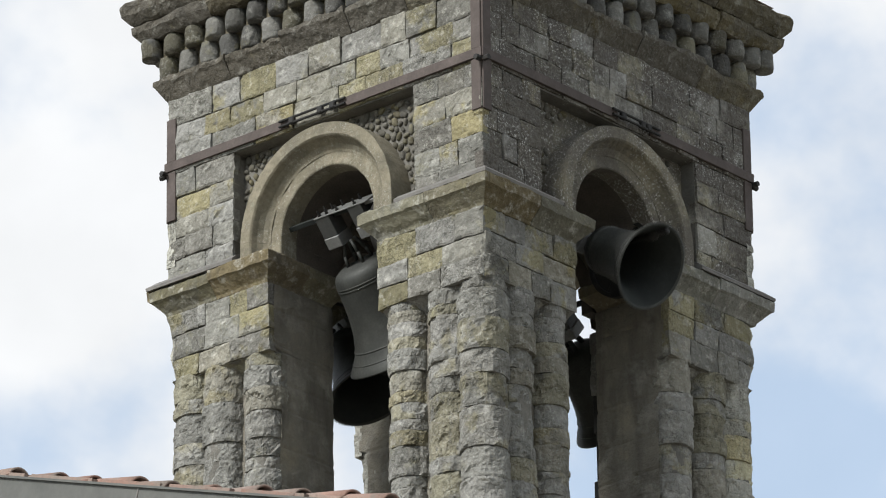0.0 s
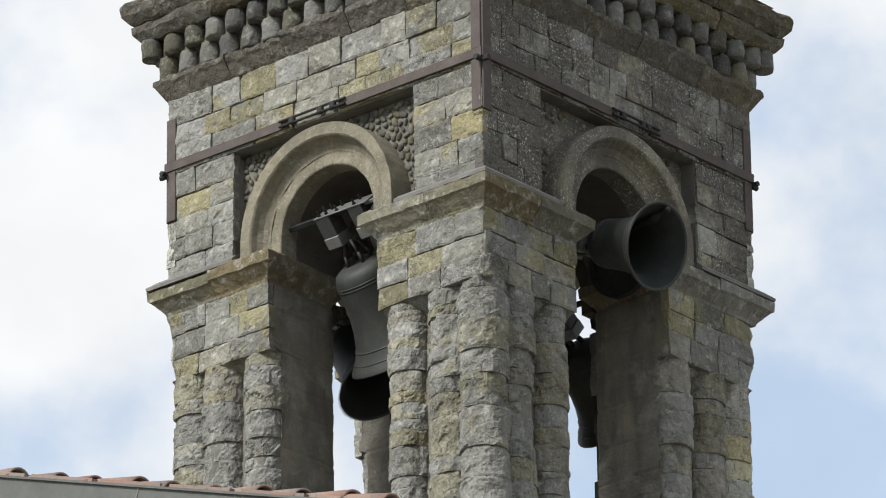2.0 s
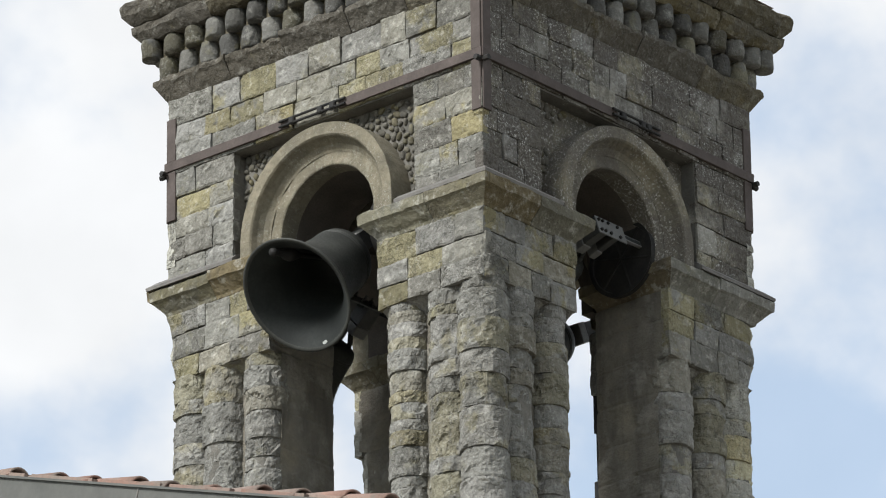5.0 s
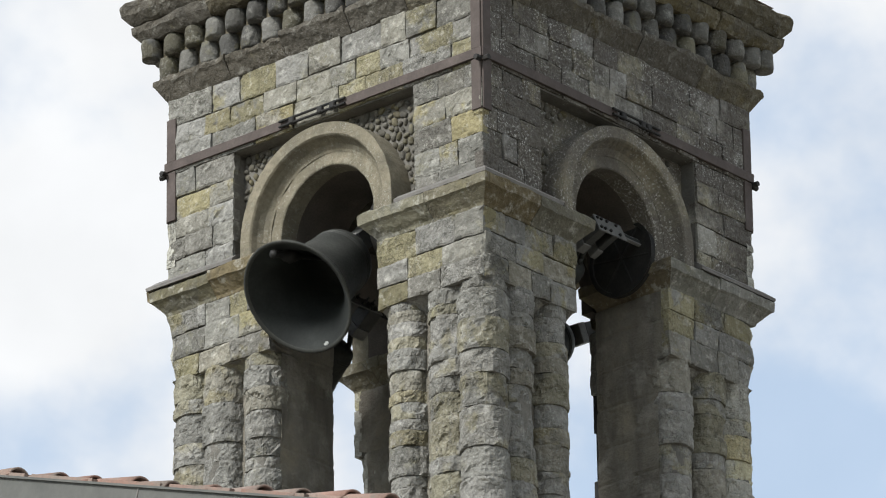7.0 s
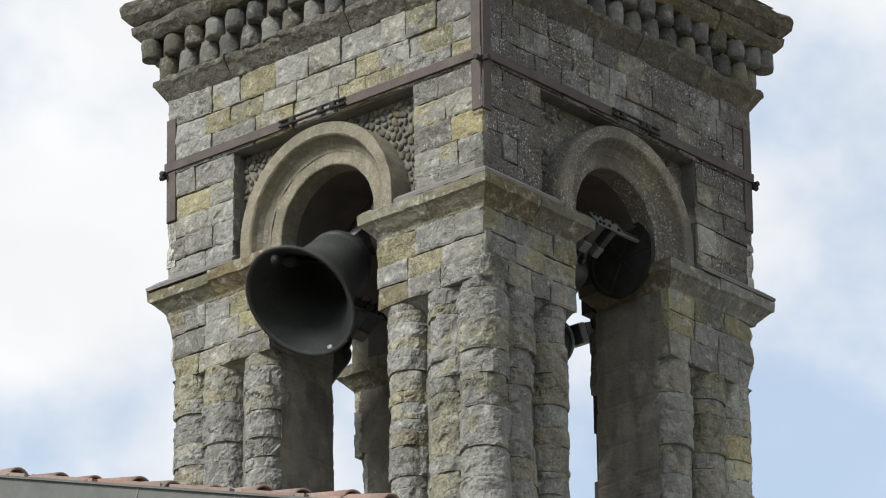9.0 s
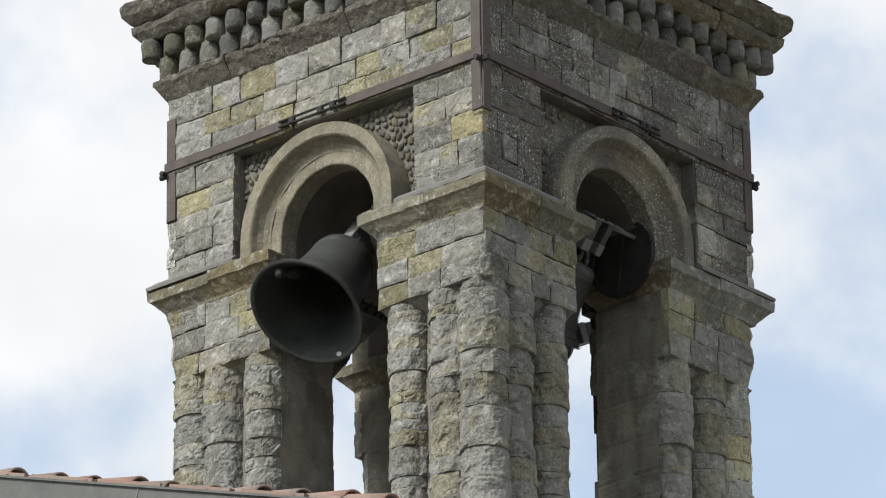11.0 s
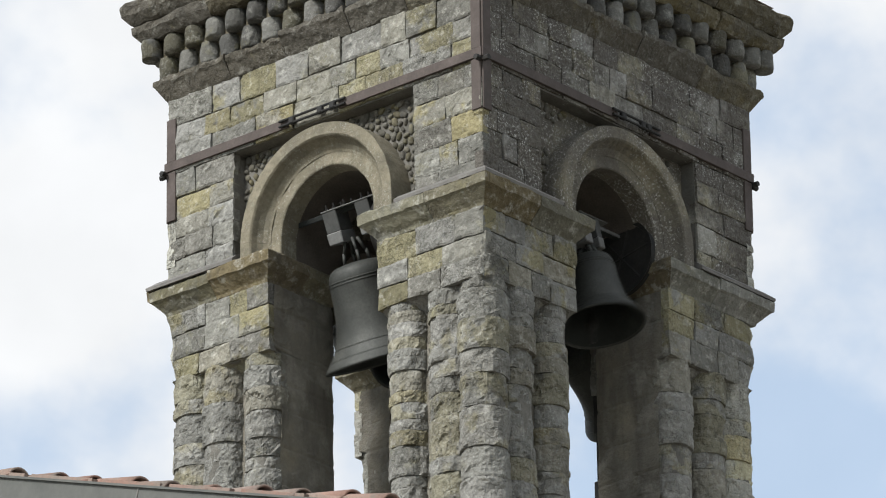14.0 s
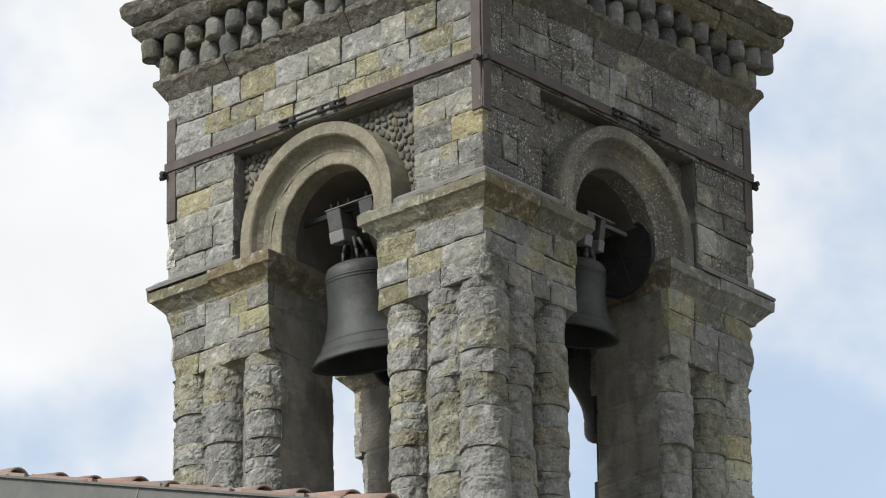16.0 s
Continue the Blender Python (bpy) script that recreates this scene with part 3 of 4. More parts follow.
def run(parent, name, p0, p1, nrm, profile, m0, m1, rng, mean, material, gap=0.006, worn=0.006):
    """A moulding cut into single stones."""
    p0v, p1v = Vector(p0), Vector(p1)
    length = (p1v - p0v).length
    n = max(1, round(length / mean))
    cuts = [0] + [(i + rng.uniform(-0.2, 0.2)) / n for i in range(1, n)] + [1]
    for i, (a, b) in enumerate(zip(cuts, cuts[1:])):
        g0, g1 = (gap / 2 / length if i else 0), (gap / 2 / length if i < n - 1 else 0)
        bm = bmesh.new()
        w = rng.uniform(-worn, worn)
        prof = [(z + (w if e > 0.03 else 0), e + (w if e > 0.03 else 0)) for z, e in profile]
        run_piece(bm, p0v.lerp(p1v, a + g0), p0v.lerp(p1v, b - g1), nrm, prof, m0 if i == 0 else 0, m1 if i == n - 1 else 0)
        # worn arrises: cut lengthwise and shift a little
        long_edges = [e for e in bm.edges if abs((e.verts[0].co - e.verts[1].co).normalized().dot(Vector((*(p1v - p0v).normalized(), 0)))) > 0.8]
        bmesh.ops.subdivide_edges(bm, edges=long_edges, cuts=max(2, round(length * (b - a) / 0.06)), use_grid_fill=True)
        off = Vector((rng.uniform(0, 50), rng.uniform(0, 50), 0))
        inner = Vector((*nrm, 0))
        for v in bm.verts:
            if (v.co - Vector((*p0v, 0))).dot(inner) > 0.02:
                k = noise.noise(v.co * 9 + off) * 0.9 + noise.noise(v.co * 25 + off) * 0.6
                v.co += (inner * 0.9 + Vector((0, 0, 0.7))) * worn * k
        ob = mesh_ob(name, bm, material, parent)


IMPOST = [(0.0, -0.05), (0.0, 0.0), (0.03, 0.012), (0.13, 0.10), (0.15, 0.128), (0.245, 0.135), (0.262, 0.12), (0.285, 0.0), (0.285, -0.05)]
FLASH = [(0.268, 0.10), (0.262, 0.142), (0.292, 0.147), (0.35, 0.075), (0.375, 0.01), (0.34, 0.0)]


def impost(cx, cy, rng):
    """The moulded course round one corner pier."""
    ob = bpy.data.objects.new("impost_course", None)
    scene.collection.objects.link(ob)
    ob.location = (0, 0, ZB)
    tagged(ob, "moulded tan stone course capping a corner pier", "impost", "imposts of the belfry", "structure")
    o, w, i = W * 1.0, OPEN, W - DEEP
    f = lambda x, y: (x * cx, y * cy)
    # the L-shaped pier in the quarter where x and y are positive, then mirrored
    for p0, p1, nr, m0, m1 in (((w, o), (o, o), (0, 1), 1, 1), ((o, o), (o, w), (1, 0), 1, 1), ((w, i), (w, o), (-1, 0), 1, 1), ((o, w), ((1.4 if (cx, cy) == (1, -1) else i), w), (0, -1), 1, 1)):
        run(ob, "impost_stone", f(*p0), f(*p1), f(*nr), IMPOST, m0, m1, rng, 0.55, M_COPING, worn=0.012)
    for p0, p1, nr in (((1.02, o), (o, o), (0, 1)), ((o, o), (o, 1.02), (1, 0))):
        bm = bmesh.new()
        q0, q1 = f(*p0), f(*p1)
        run_piece(bm, q0, q1, f(*nr), FLASH, 1 if p0 == (o, o) else 0, 1 if p1 == (o, o) else 0)
        part("flashing", bm, M_LEAD, ob, "grey lead flashing strip")
    return ob


SLABS = (("string_stone", [(2.25, -0.05), (2.25, 0.0), (2.27, 0.015), (2.40, 0.095), (2.425, 0.115), (2.475, 0.115), (2.49, 0.09), (2.49, -0.05)], 0.75),
         ("cornice_stone", [(2.885, -0.05), (2.885, 0.185), (2.90, 0.20), (2.97, 0.255), (3.045, 0.262), (3.055, 0.25), (3.055, -0.05)], 0.8),
         ("cornice_stone", [(3.062, -0.05), (3.062, 0.25), (3.085, 0.275), (3.15, 0.33), (3.24, 0.345), (3.27, 0.34), (3.36, 0.20), (3.39, 0.0), (3.39, -0.05)], 0.7))


def corbel_mesh(rng, r, h):
    bm = bmesh.new()
    prof = [(0, 0), (r * 0.9, 0), (r * 0.97, h * 0.12), (r, h * 0.4), (r * 0.99, h * 0.75), (r * 0.9, h * 0.97), (0, h)]
    lathe(bm, prof, 18)
    off = Vector((rng.uniform(0, 99), rng.uniform(0, 99), 0))
    for v in bm.verts:
        v.co += Vector((v.co.x, v.co.y, 0)) * 0.16 * noise.noise(v.co * 9 + off)
    me = bpy.data.meshes.new("corbel")
    bm.to_mesh(me)
    bm.free()
    me.materials.append(M_BALUSTER)
    for p in me.polygons:
        p.use_smooth = True
    return me


def cornice(rng):
    ob = bpy.data.objects.new("cornice", None)
    scene.collection.objects.link(ob)
    ob.location = (0, 0, ZB)
    tagged(ob, "grey stone cornice on two tiers of round corbels", "cornice", kind="structure")
    low, high = [corbel_mesh(rng, 0.108, 0.225) for _ in range(6)], [corbel_mesh(rng, 0.108, 0.20) for _ in range(6)]
    corners = [(-W, -W), (W, -W), (W, W), (-W, W)]
    for (x0, y0), (x1, y1) in zip(corners, corners[1:] + corners[:1]):
        d = (Vector((x1, y1)) - Vector((x0, y0))).normalized()
        nr = (d.y, -d.x)
        for name, prof, mean in SLABS:
            run(ob, name, (x0, y0), (x1, y1), nr, prof, 1, 1, rng, mean, M_CORNICE, 0.008, 0.026)
        bm = bmesh.new()
        run_piece(bm, (x0, y0), (x1, y1), nr, [(2.47, -0.06), (2.47, 0.0), (2.68, 0.0), (2.70, 0.06), (2.90, 0.06), (2.90, -0.06)], 1, 1)
        part("frieze", bm, M_CORNICE, ob)
        n = 15
        for i in range(n):
            s = -2.03 + 4.06 * i / n + 0.06
            p = d * s + Vector(nr) * (W + 0.005)
            c = new("corbel", rng.choice(low))
            c.parent = ob
            c.matrix_basis = pose(p.x, p.y, 2.475 + rng.uniform(-0.006, 0.004), rng.uniform(-2, 2), rng.uniform(-2, 2), rng.uniform(0, 360))
            s += 0.135
            p = d * s + Vector(nr) * (W + 0.075)
            c = new("corbel", rng.choice(high))
            c.parent = ob
            c.matrix_basis = pose(p.x, p.y, 2.695 + rng.uniform(-0.006, 0.006), rng.uniform(-2, 2), rng.uniform(-2, 2), rng.uniform(0, 360))
    for cx, cy in corners:
        k = new("corbel", high[0])
        k.parent = ob
        k.matrix_basis = pose(cx * 1.055, cy * 1.055, 2.695, 0, 0, 40)
    return ob


def belfry_roof():
    bm = bmesh.new()
    b = [bm.verts.new((x, y, 3.385)) for x, y in ((-2.2, -2.2), (2.2, -2.2), (2.2, 2.2), (-2.2, 2.2))]
    t = bm.verts.new((0, 0, 4.5))
    bm.faces.new(b[::-1])
    for i in range(4):
        bm.faces.new((b[i], b[(i + 1) % 4], t))
    ob = mesh_ob("roof", bm, M_TILE)
    ob.location = (0, 0, ZB)
    tagged(ob, "low tiled pyramid roof over the belfry", "roof", kind="structure")
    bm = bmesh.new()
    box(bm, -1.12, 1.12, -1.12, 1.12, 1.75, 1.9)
    ob = mesh_ob("ceiling", bm, M_VAULT_SHADE)
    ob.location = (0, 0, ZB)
    tagged(ob, "ceiling of the belfry, coloured dark for the shade inside", "ceiling", kind="structure")
    bm = bmesh.new()
    box(bm, -1.96, 1.96, -1.96, 1.96, SILL - 0.25, SILL + 0.002)
    ob = mesh_ob("floor", bm, M_PLASTER)
    ob.location = (0, 0, ZB)
    tagged(ob, "stone floor of the belfry", "floor", kind="structure")
    bm = bmesh.new()
    box(bm, -1.96, 1.96, -1.96, 1.96, -ZB, SILL - 0.25)
    ob = mesh_ob("wall_shaft", bm, M_RUBBLE)
    ob.location = (0, 0, ZB)
    tagged(ob, "grey stone shaft of the bell tower", "tower", kind="structure")
    bm = bmesh.new()
    k = [bm.verts.new((x, y, 0)) for x, y in ((-900, -900), (900, -900), (900, 900), (-900, 900))]
    bm.faces.new(k)
    ob = mesh_ob("ground", bm, M_EARTH)
    tagged(ob, "dusty paved ground round the church", "ground", kind="structure")


# ---------------------------------------------------------------- iron straps


def strap(wall, rng):
    """The iron tie band of one face, with its coupling over the arch and the angle irons of the corner."""
    bm = bmesh.new()
    z0, z1 = 1.50, 1.595
    lo, hi = (-0.40, 0.24) if wall.name == "wall_west" else (-0.05, 0.45)
    box(bm, -2.018, lo, -2.03, -1.99, z0, z1)
    ob = part("strap", bevelled(bm, 0.003), M_IRON, wall, "rust-brown flat iron tie strap")
    bm = bmesh.new()
    box(bm, hi, 2.018, -2.03, -1.99, z0, z1)
    part("strap", bevelled(bm, 0.003), M_IRON, wall, "rust-brown flat iron tie strap")
    for z in (z0 + 0.02, z1 - 0.02):
        bm = bmesh.new()
        rod(bm, (lo - 0.1, -2.05, z), (hi + 0.1, -2.05, z), 0.013, 8)
        part("tie_rod", bm, M_DARKIRON, wall, "dark iron tie rod")
    for s in (lo + 0.06, (lo + hi) / 2 + 0.1, hi - 0.06):
        bm = bmesh.new()
        box(bm, s - 0.035, s + 0.035, -2.066, -2.02, z0 + 0.01, z1 - 0.01)
        part("coupling", bevelled(bm, 0.01), M_DARKIRON, wall, "dark iron coupling block")
    for sgn in (-1, 1):
        for a, b in ((1.60, 2.30), (0.98, 1.495)) if sgn * (1 if wall.name == "wall_west" else -1) > 0 else ((1.60, 2.05), (0.98, 1.495)):
            bm = bmesh.new()
            box(bm, sgn * 1.998 - 0.115 * (sgn > 0), sgn * 1.998 + 0.115 * (sgn < 0), -2.018, -1.99, a, b)
            part("angle_iron", bevelled(bm, 0.004), M_IRON, wall, "rust-brown corner angle iron")
        bm = bmesh.new()
        rod(bm, (sgn * 2.0, -2.03, 1.475), (sgn * 2.0, -2.09, 1.475), 0.028, 6)
        part("nut", bm, M_DARKIRON, wall, "dark iron nut")


# ---------------------------------------------------------------- bells


def bell_profile(r, top, rim):
    """Outside from the crown down to the lip, then the inside back up. Heights from the axle."""
    h = top - rim
    o = [(0, top), (0.26, top), (0.40, top - 0.016 * h), (0.485, top - 0.045 * h), (0.53, top - 0.09 * h), (0.548, top - 0.14 * h), (0.556, top - 0.2 * h), (0.572, top - 0.34 * h), (0.603, top - 0.5 * h),
         (0.655, top - 0.64 * h), (0.728, top - 0.76 * h), (0.80, top - 0.842 * h), (0.865, top - 0.895 * h), (0.94, top - 0.945 * h), (0.992, top - 0.985 * h), (1.0, rim)]
    i = [(0.965, rim - 0.004), (0.93, rim + 0.012 * h), (0.80, rim + 0.09 * h), (0.66, rim + 0.22 * h), (0.565, rim + 0.4 * h), (0.515, rim + 0.62 * h), (0.48, rim + 0.82 * h), (0.37, rim + 0.91 * h), (0, rim + 0.92 * h)]
    return [(a * r, z) for a, z in o + i[:2]], [(a * r, z) for a, z in i[1:]]


def bell(name, label, r, top, rim, x, y, z, turn, wide=1.0):
    """A bell on its yoke; the origin is the axle, which lies along the local x; it swings in the local yz plane, outward is -y."""
    rig = bpy.data.objects.new(name, None)
    scene.collection.objects.link(rig)
    rig.matrix_world = pose(x, y, ZB + z, 0, 0, turn)
    tagged(rig, label, "bell", "bells of the belfry")
    bm = bmesh.new()
    outside, inside = bell_profile(r, top, rim)
    lathe(bm, outside, 72)
    bmesh.ops.recalc_face_normals(bm, faces=bm.faces)
    body = part("body", bm, M_BRONZE, rig, "dark grey-green weathered bronze bell body", True)
    # the lining's near-black colour stands for the shade in the mouth
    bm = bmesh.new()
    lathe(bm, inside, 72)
    part("inside", bm, M_INSIDE, body, "inside of the bell, darkened for the shade in its mouth", True)
    h = top - rim
    for k, rr in ((0.16, 0.550), (0.19, 0.554), (0.80, 0.762), (0.905, 0.878)):
        bm = bmesh.new()
        rad, zz = rr * r, top - k * h
        lathe(bm, [(rad - 0.004, zz - 0.010), (rad + 0.005, zz - 0.005), (rad + 0.005, zz + 0.005), (rad - 0.004, zz + 0.010)], 72)
        part("moulding_band", bm, M_BRONZE, body, smooth=True)
    # the small highlight on the large bell's lip, set in as a pale patch
    if r > 0.5:
        bm = bmesh.new()
        rows = [[bm.verts.new((rad * r * math.cos(radians(87 + da)), rad * r * math.sin(radians(87 + da)), zz)) for da in (-wd, -wd / 2, 0, wd / 2, wd)]
                for rad, zz, wd in ((0.915, rim + 0.014 * h, 1.5), (0.90, rim + 0.024 * h, 3.2), (0.885, rim + 0.034 * h, 3.0), (0.872, rim + 0.044 * h, 1.2))]
        for a, b in zip(rows, rows[1:]):
            for q in range(4):
                bm.faces.new((a[q], a[q + 1], b[q + 1], b[q]))
        part("lip_highlight", bm, M_LIP_GLINT, body, "pale patch painted as a highlight inside the lip", True)
    # crown loops, bent straps with gaps between them
    lift, bar = (0.215, 0.017) if r > 0.5 else (0.12, 0.026)
    for k in range(4):
        a = radians(45 + 90 * k)
        bm = bmesh.new()
        px, py = 0.10 * wide * math.cos(a), 0.085 * math.sin(a)
        rod(bm, (px * 1.35, py * 1.4, top - 0.012), (px * 1.15, py * 1.15, top + lift / 2), bar, 8)
        rod(bm, (px * 1.15, py * 1.15, top + lift / 2 - 0.01), (px * 0.6, py * 0.6, top + lift + 0.02), bar, 8)
        part("crown_loop", bm, M_BRONZE, rig, smooth=True)
    # yoke: two hanger boxes over pale clamp blocks, under a bolted top plate
    lo, hi = top + lift, top + lift + 0.335
    for mid, half in ((-0.105, 0.085), (0.30, 0.085) if r > 0.5 else (0.20, 0.06)):
        mid, half = mid * wide, half * wide
        bm = bmesh.new()
        box(bm, mid - half, mid + half, -0.095, 0.095, lo + 0.115, hi - 0.012)
        part("hanger_box", bevelled(bm, 0.006), M_HANGER, rig, "dark grey steel hanger box")
        bm = bmesh.new()
        box(bm, mid - half - 0.004, mid + half + 0.004, -0.105, 0.105, lo, lo + 0.115)
        part("clamp_block", bevelled(bm, 0.008), M_PALESTEEL, rig, "pale galvanised clamp block")
    bm = bmesh.new()
    box(bm, -0.20 * wide, 0.46 * wide, -0.10, 0.10, hi - 0.012, hi)
    part("top_plate", bevelled(bm, 0.003), M_STEEL, rig, "grey steel top plate")
    bm = bmesh.new()
    box(bm, 0.3 * wide, 0.62, -0.034, 0.034, hi - 0.05, hi - 0.014)
    part("drive_arm", bevelled(bm, 0.005), M_PALESTEEL, rig, "pale steel arm of the bell drive")
    for bx in (-0.14, -0.05, 0.08, 0.30):
        for by in (-0.06, 0.06):
            bm = bmesh.new()
            rod(bm, (bx * wide, by, hi - 0.002), (bx * wide, by, hi + 0.055 * wide ** 2), 0.010, 6)
            rod(bm, (bx * wide, by, hi), (bx * wide, by, hi + 0.018), 0.018, 6)
            part("bolt", bm, M_DARKIRON, rig, "dark threaded bolt and nut")
    # beam, arms and trunnions get the mouth's shade tone to look unlit
    bm = bmesh.new()
    box(bm, -OPEN + 0.05, OPEN - 0.05, -0.025, 0.025, hi - 0.06, hi - 0.013)
    part("yoke_beam", bevelled(bm, 0.004), M_INSIDE, rig, "dark iron beam of the yoke")
    for sx in (-1, 1):
        bm = bmesh.new()
        a, b = sorted((sx * (OPEN - 0.05), sx * (OPEN - 0.09)))
        box(bm, a, b, -0.04, 0.04, -0.05, hi - 0.012)
        part("yoke_arm", bevelled(bm, 0.004), M_INSIDE, rig, "dark iron arm down to the trunnion")
        bm = bmesh.new()
        rod(bm, (sx * (OPEN - 0.07), 0, 0), (sx * (OPEN + 0.06), 0, 0), 0.03, 14)
        part("trunnion", bm, M_INSIDE, rig, "dark steel trunnion", True)
    # driving wheel
    bm = bmesh.new()
    m = pose(0.55, 0, 0, 0, 90, 0)
    lathe(bm, [(0.04, -0.012), (0.34, -0.012), (0.345, -0.03), (0.385, -0.03), (0.37, -0.008), (0.37, 0.008), (0.385, 0.03), (0.345, 0.03), (0.34, 0.012), (0.04, 0.012)], 40, m)
    wheel = part("drive_wheel", bm, M_DARKIRON, rig, "dark iron driving wheel with a grooved rim")
    for k in range(6):
        a = radians(60 * k)
        bm = bmesh.new()
        rod(bm, (0.55, 0, 0), (0.55, 0.35 * math.cos(a), 0.35 * math.sin(a)), 0.018, 8)
        part("spoke", bm, M_DARKIRON, wheel)
    # clapper hangs from its own pin
    pin = top - 0.12 * h
    cl = bpy.data.objects.new("clapper", None)
    scene.collection.objects.link(cl)
    cl.parent = rig
    cl.location = (0, 0, pin)
    ln = pin - rim
    bm = bmesh.new()
    prof = [(0, 0.02), (0.02, 0.0), (0.02, -ln * 0.70), (0.045, -ln * 0.80), (0.062, -ln * 0.88), (0.055, -ln * 0.95), (0.03, -ln * 1.0), (0.026, -ln * 1.12), (0.034, -ln * 1.15), (0.03, -ln * 1.19), (0, -ln * 1.2)]
    lathe(bm, [(a * r / 0.5, z) for a, z in prof], 20)
    part("clapper_rod", bm, M_DARKIRON, cl, "dark iron clapper with a round ball", True)
    return rig, cl


BELLS = {
    "west": bell("bell", "large dark bronze bell on a steel yoke in an arch", 0.58, -0.125, -1.085, -1.55, 0, 0.27, -90),
    "south": bell("bell", "smaller dark bronze bell on a steel yoke in an arch", 0.425, -0.185, -0.925, 0, -1.55, 0.38, 0, 0.62),
    "north": bell("bell", "dark bronze bell on a steel yoke in the far arch", 0.43, -0.06, -0.82, 0, 1.55, 0.30, 180),
    "east": bell("bell", "dark bronze bell hanging in the far arch beside a cable", 0.46, -0.12, -1.0, 1.55, 0, 0.30, 90),
}


# ---------------------------------------------------------------- the near roof

VERGE_TOP, VERGE_LOW = Vector((-19.07, -12.74, 16.095)), Vector((-19.45, -15.81, 15.03))


def barrel_tile(length, r0, r1):
    bm = bmesh.new()
    n = 10
    rows = []
    for y, r in ((0, r0), (length, r1)):
        for rr in (r, r - 0.014):
            rows.append([bm.verts.new((rr * math.cos(math.pi * i / n), y, rr * math.sin(math.pi * i / n) * 0.88)) for i in range(n + 1)])
    a, b, c, d = rows
    for i in range(n):
        bm.faces.new((a[i], a[i + 1], c[i + 1], c[i]))
        bm.faces.new((b[i + 1], b[i], d[i], d[i + 1]))
        bm.faces.new((a[i + 1], a[i], b[i], b[i + 1]))
        bm.faces.new((c[i], c[i + 1], d[i + 1], d[i]))
    for p, q, s, t in ((a, b, d, c), (b, a, c, d)):
        i = 0 if p is a else n
        bm.faces.new((p[i], q[i], s[i], t[i]))
    bmesh.ops.recalc_face_normals(bm, faces=bm.faces)
    me = bpy.data.meshes.new("roof_tile")
    bm.to_mesh(me)
    bm.free()
    me.materials.append(M_TILE)
    for p in me.polygons:
        p.use_smooth = True
    return me


def near_house(rng):
    down = (VERGE_LOW - VERGE_TOP).normalized()
    side = Vector((down.y, -down.x, 0)).normalized() * -1
    if side.dot(Vector((0.69, 0.6, 0))) < 0:
        side = -side
    up = side.cross(down).normalized()
    if up.z < 0:
        up = -up
    frame_m = Matrix((side, -down, up)).transposed().to_4x4()
    frame_m.translation = VERGE_TOP
    house = bpy.data.objects.new("house", None)
    scene.collection.objects.link(house)
    house.matrix_world = frame_m
    tagged(house, "house with a terracotta barrel-tile roof and grey metal verge", "house")
    lo, hi = -3.6, 5.0
    bm = bmesh.new()
    box(bm, 0.03, 6, lo, hi, -0.16, -0.07)
    part("roof", bm, M_TILE, house, "tiled roof slope")
    bm = bmesh.new()
    box(bm, -0.012, 0.02, lo, hi, -0.52, -0.012)
    fascia = part("fascia", bm, M_GUTTER, house, "grey-green painted metal verge board")
    bm = bmesh.new()
    box(bm, -0.03, 0.022, lo, hi, -0.014, 0.0)
    part("fascia_lip", bm, M_GUTTER, house, "folded metal lip")
    for k in range(5):
        bm = bmesh.new()
        y0 = lo + 0.7 + 1.5 * k
        box(bm, -0.016, -0.011, y0, y0 + 0.012, -0.50, -0.016)
        part("seam", bm, M_LEAD, fascia, "pale joint in the verge board")
    tile = barrel_tile(0.48, 0.078, 0.060)
    for k in range(3):
        for i in range(24):
            yy = lo + 0.391 * i + (0.11 if k else 0.0) + rng.uniform(-0.05, 0.05)
            t = new("roof_tile", tile)
            t.parent = house
            t.matrix_basis = pose(0.075 + 0.22 * k + rng.uniform(-0.012, 0.012), yy, rng.uniform(-0.018, 0.012), -3.6 + rng.uniform(-1.2, 1.2), rng.uniform(-5, 5), rng.uniform(-4, 4))
    for i in range(12):
        bm = bmesh.new()
        y0 = lo + 0.67 * i
        box(bm, 0.0, 0.15, y0 + rng.uniform(0, 0.05), y0 + 0.6, 0.002, 0.024)
        part("bedding_tile", bm, M_TILE, house)
    # upright walls under the slope, down to the ground
    bm = bmesh.new()
    inv = frame_m.inverted()
    a, b = VERGE_TOP - down * (hi - 0.2) + side * 0.12, VERGE_TOP + down * (-lo - 0.3) + side * 0.12
    pts = []
    for p in (a, b, b + side * 5.6, a + side * 5.6):
        pts.append((inv @ (p - up * 0.2), inv @ Vector((p.x, p.y, 0))))
    tops, bots = [bm.verts.new(t) for t, _ in pts], [bm.verts.new(q) for _, q in pts]
    bm.faces.new(tops)
    bm.faces.new(bots[::-1])
    for i in range(4):
        j = (i + 1) % 4
        bm.faces.new((tops[i], bots[i], bots[j], tops[j]))
    part("wall", bm, M_WALLPAINT, house, "ochre rendered house wall")


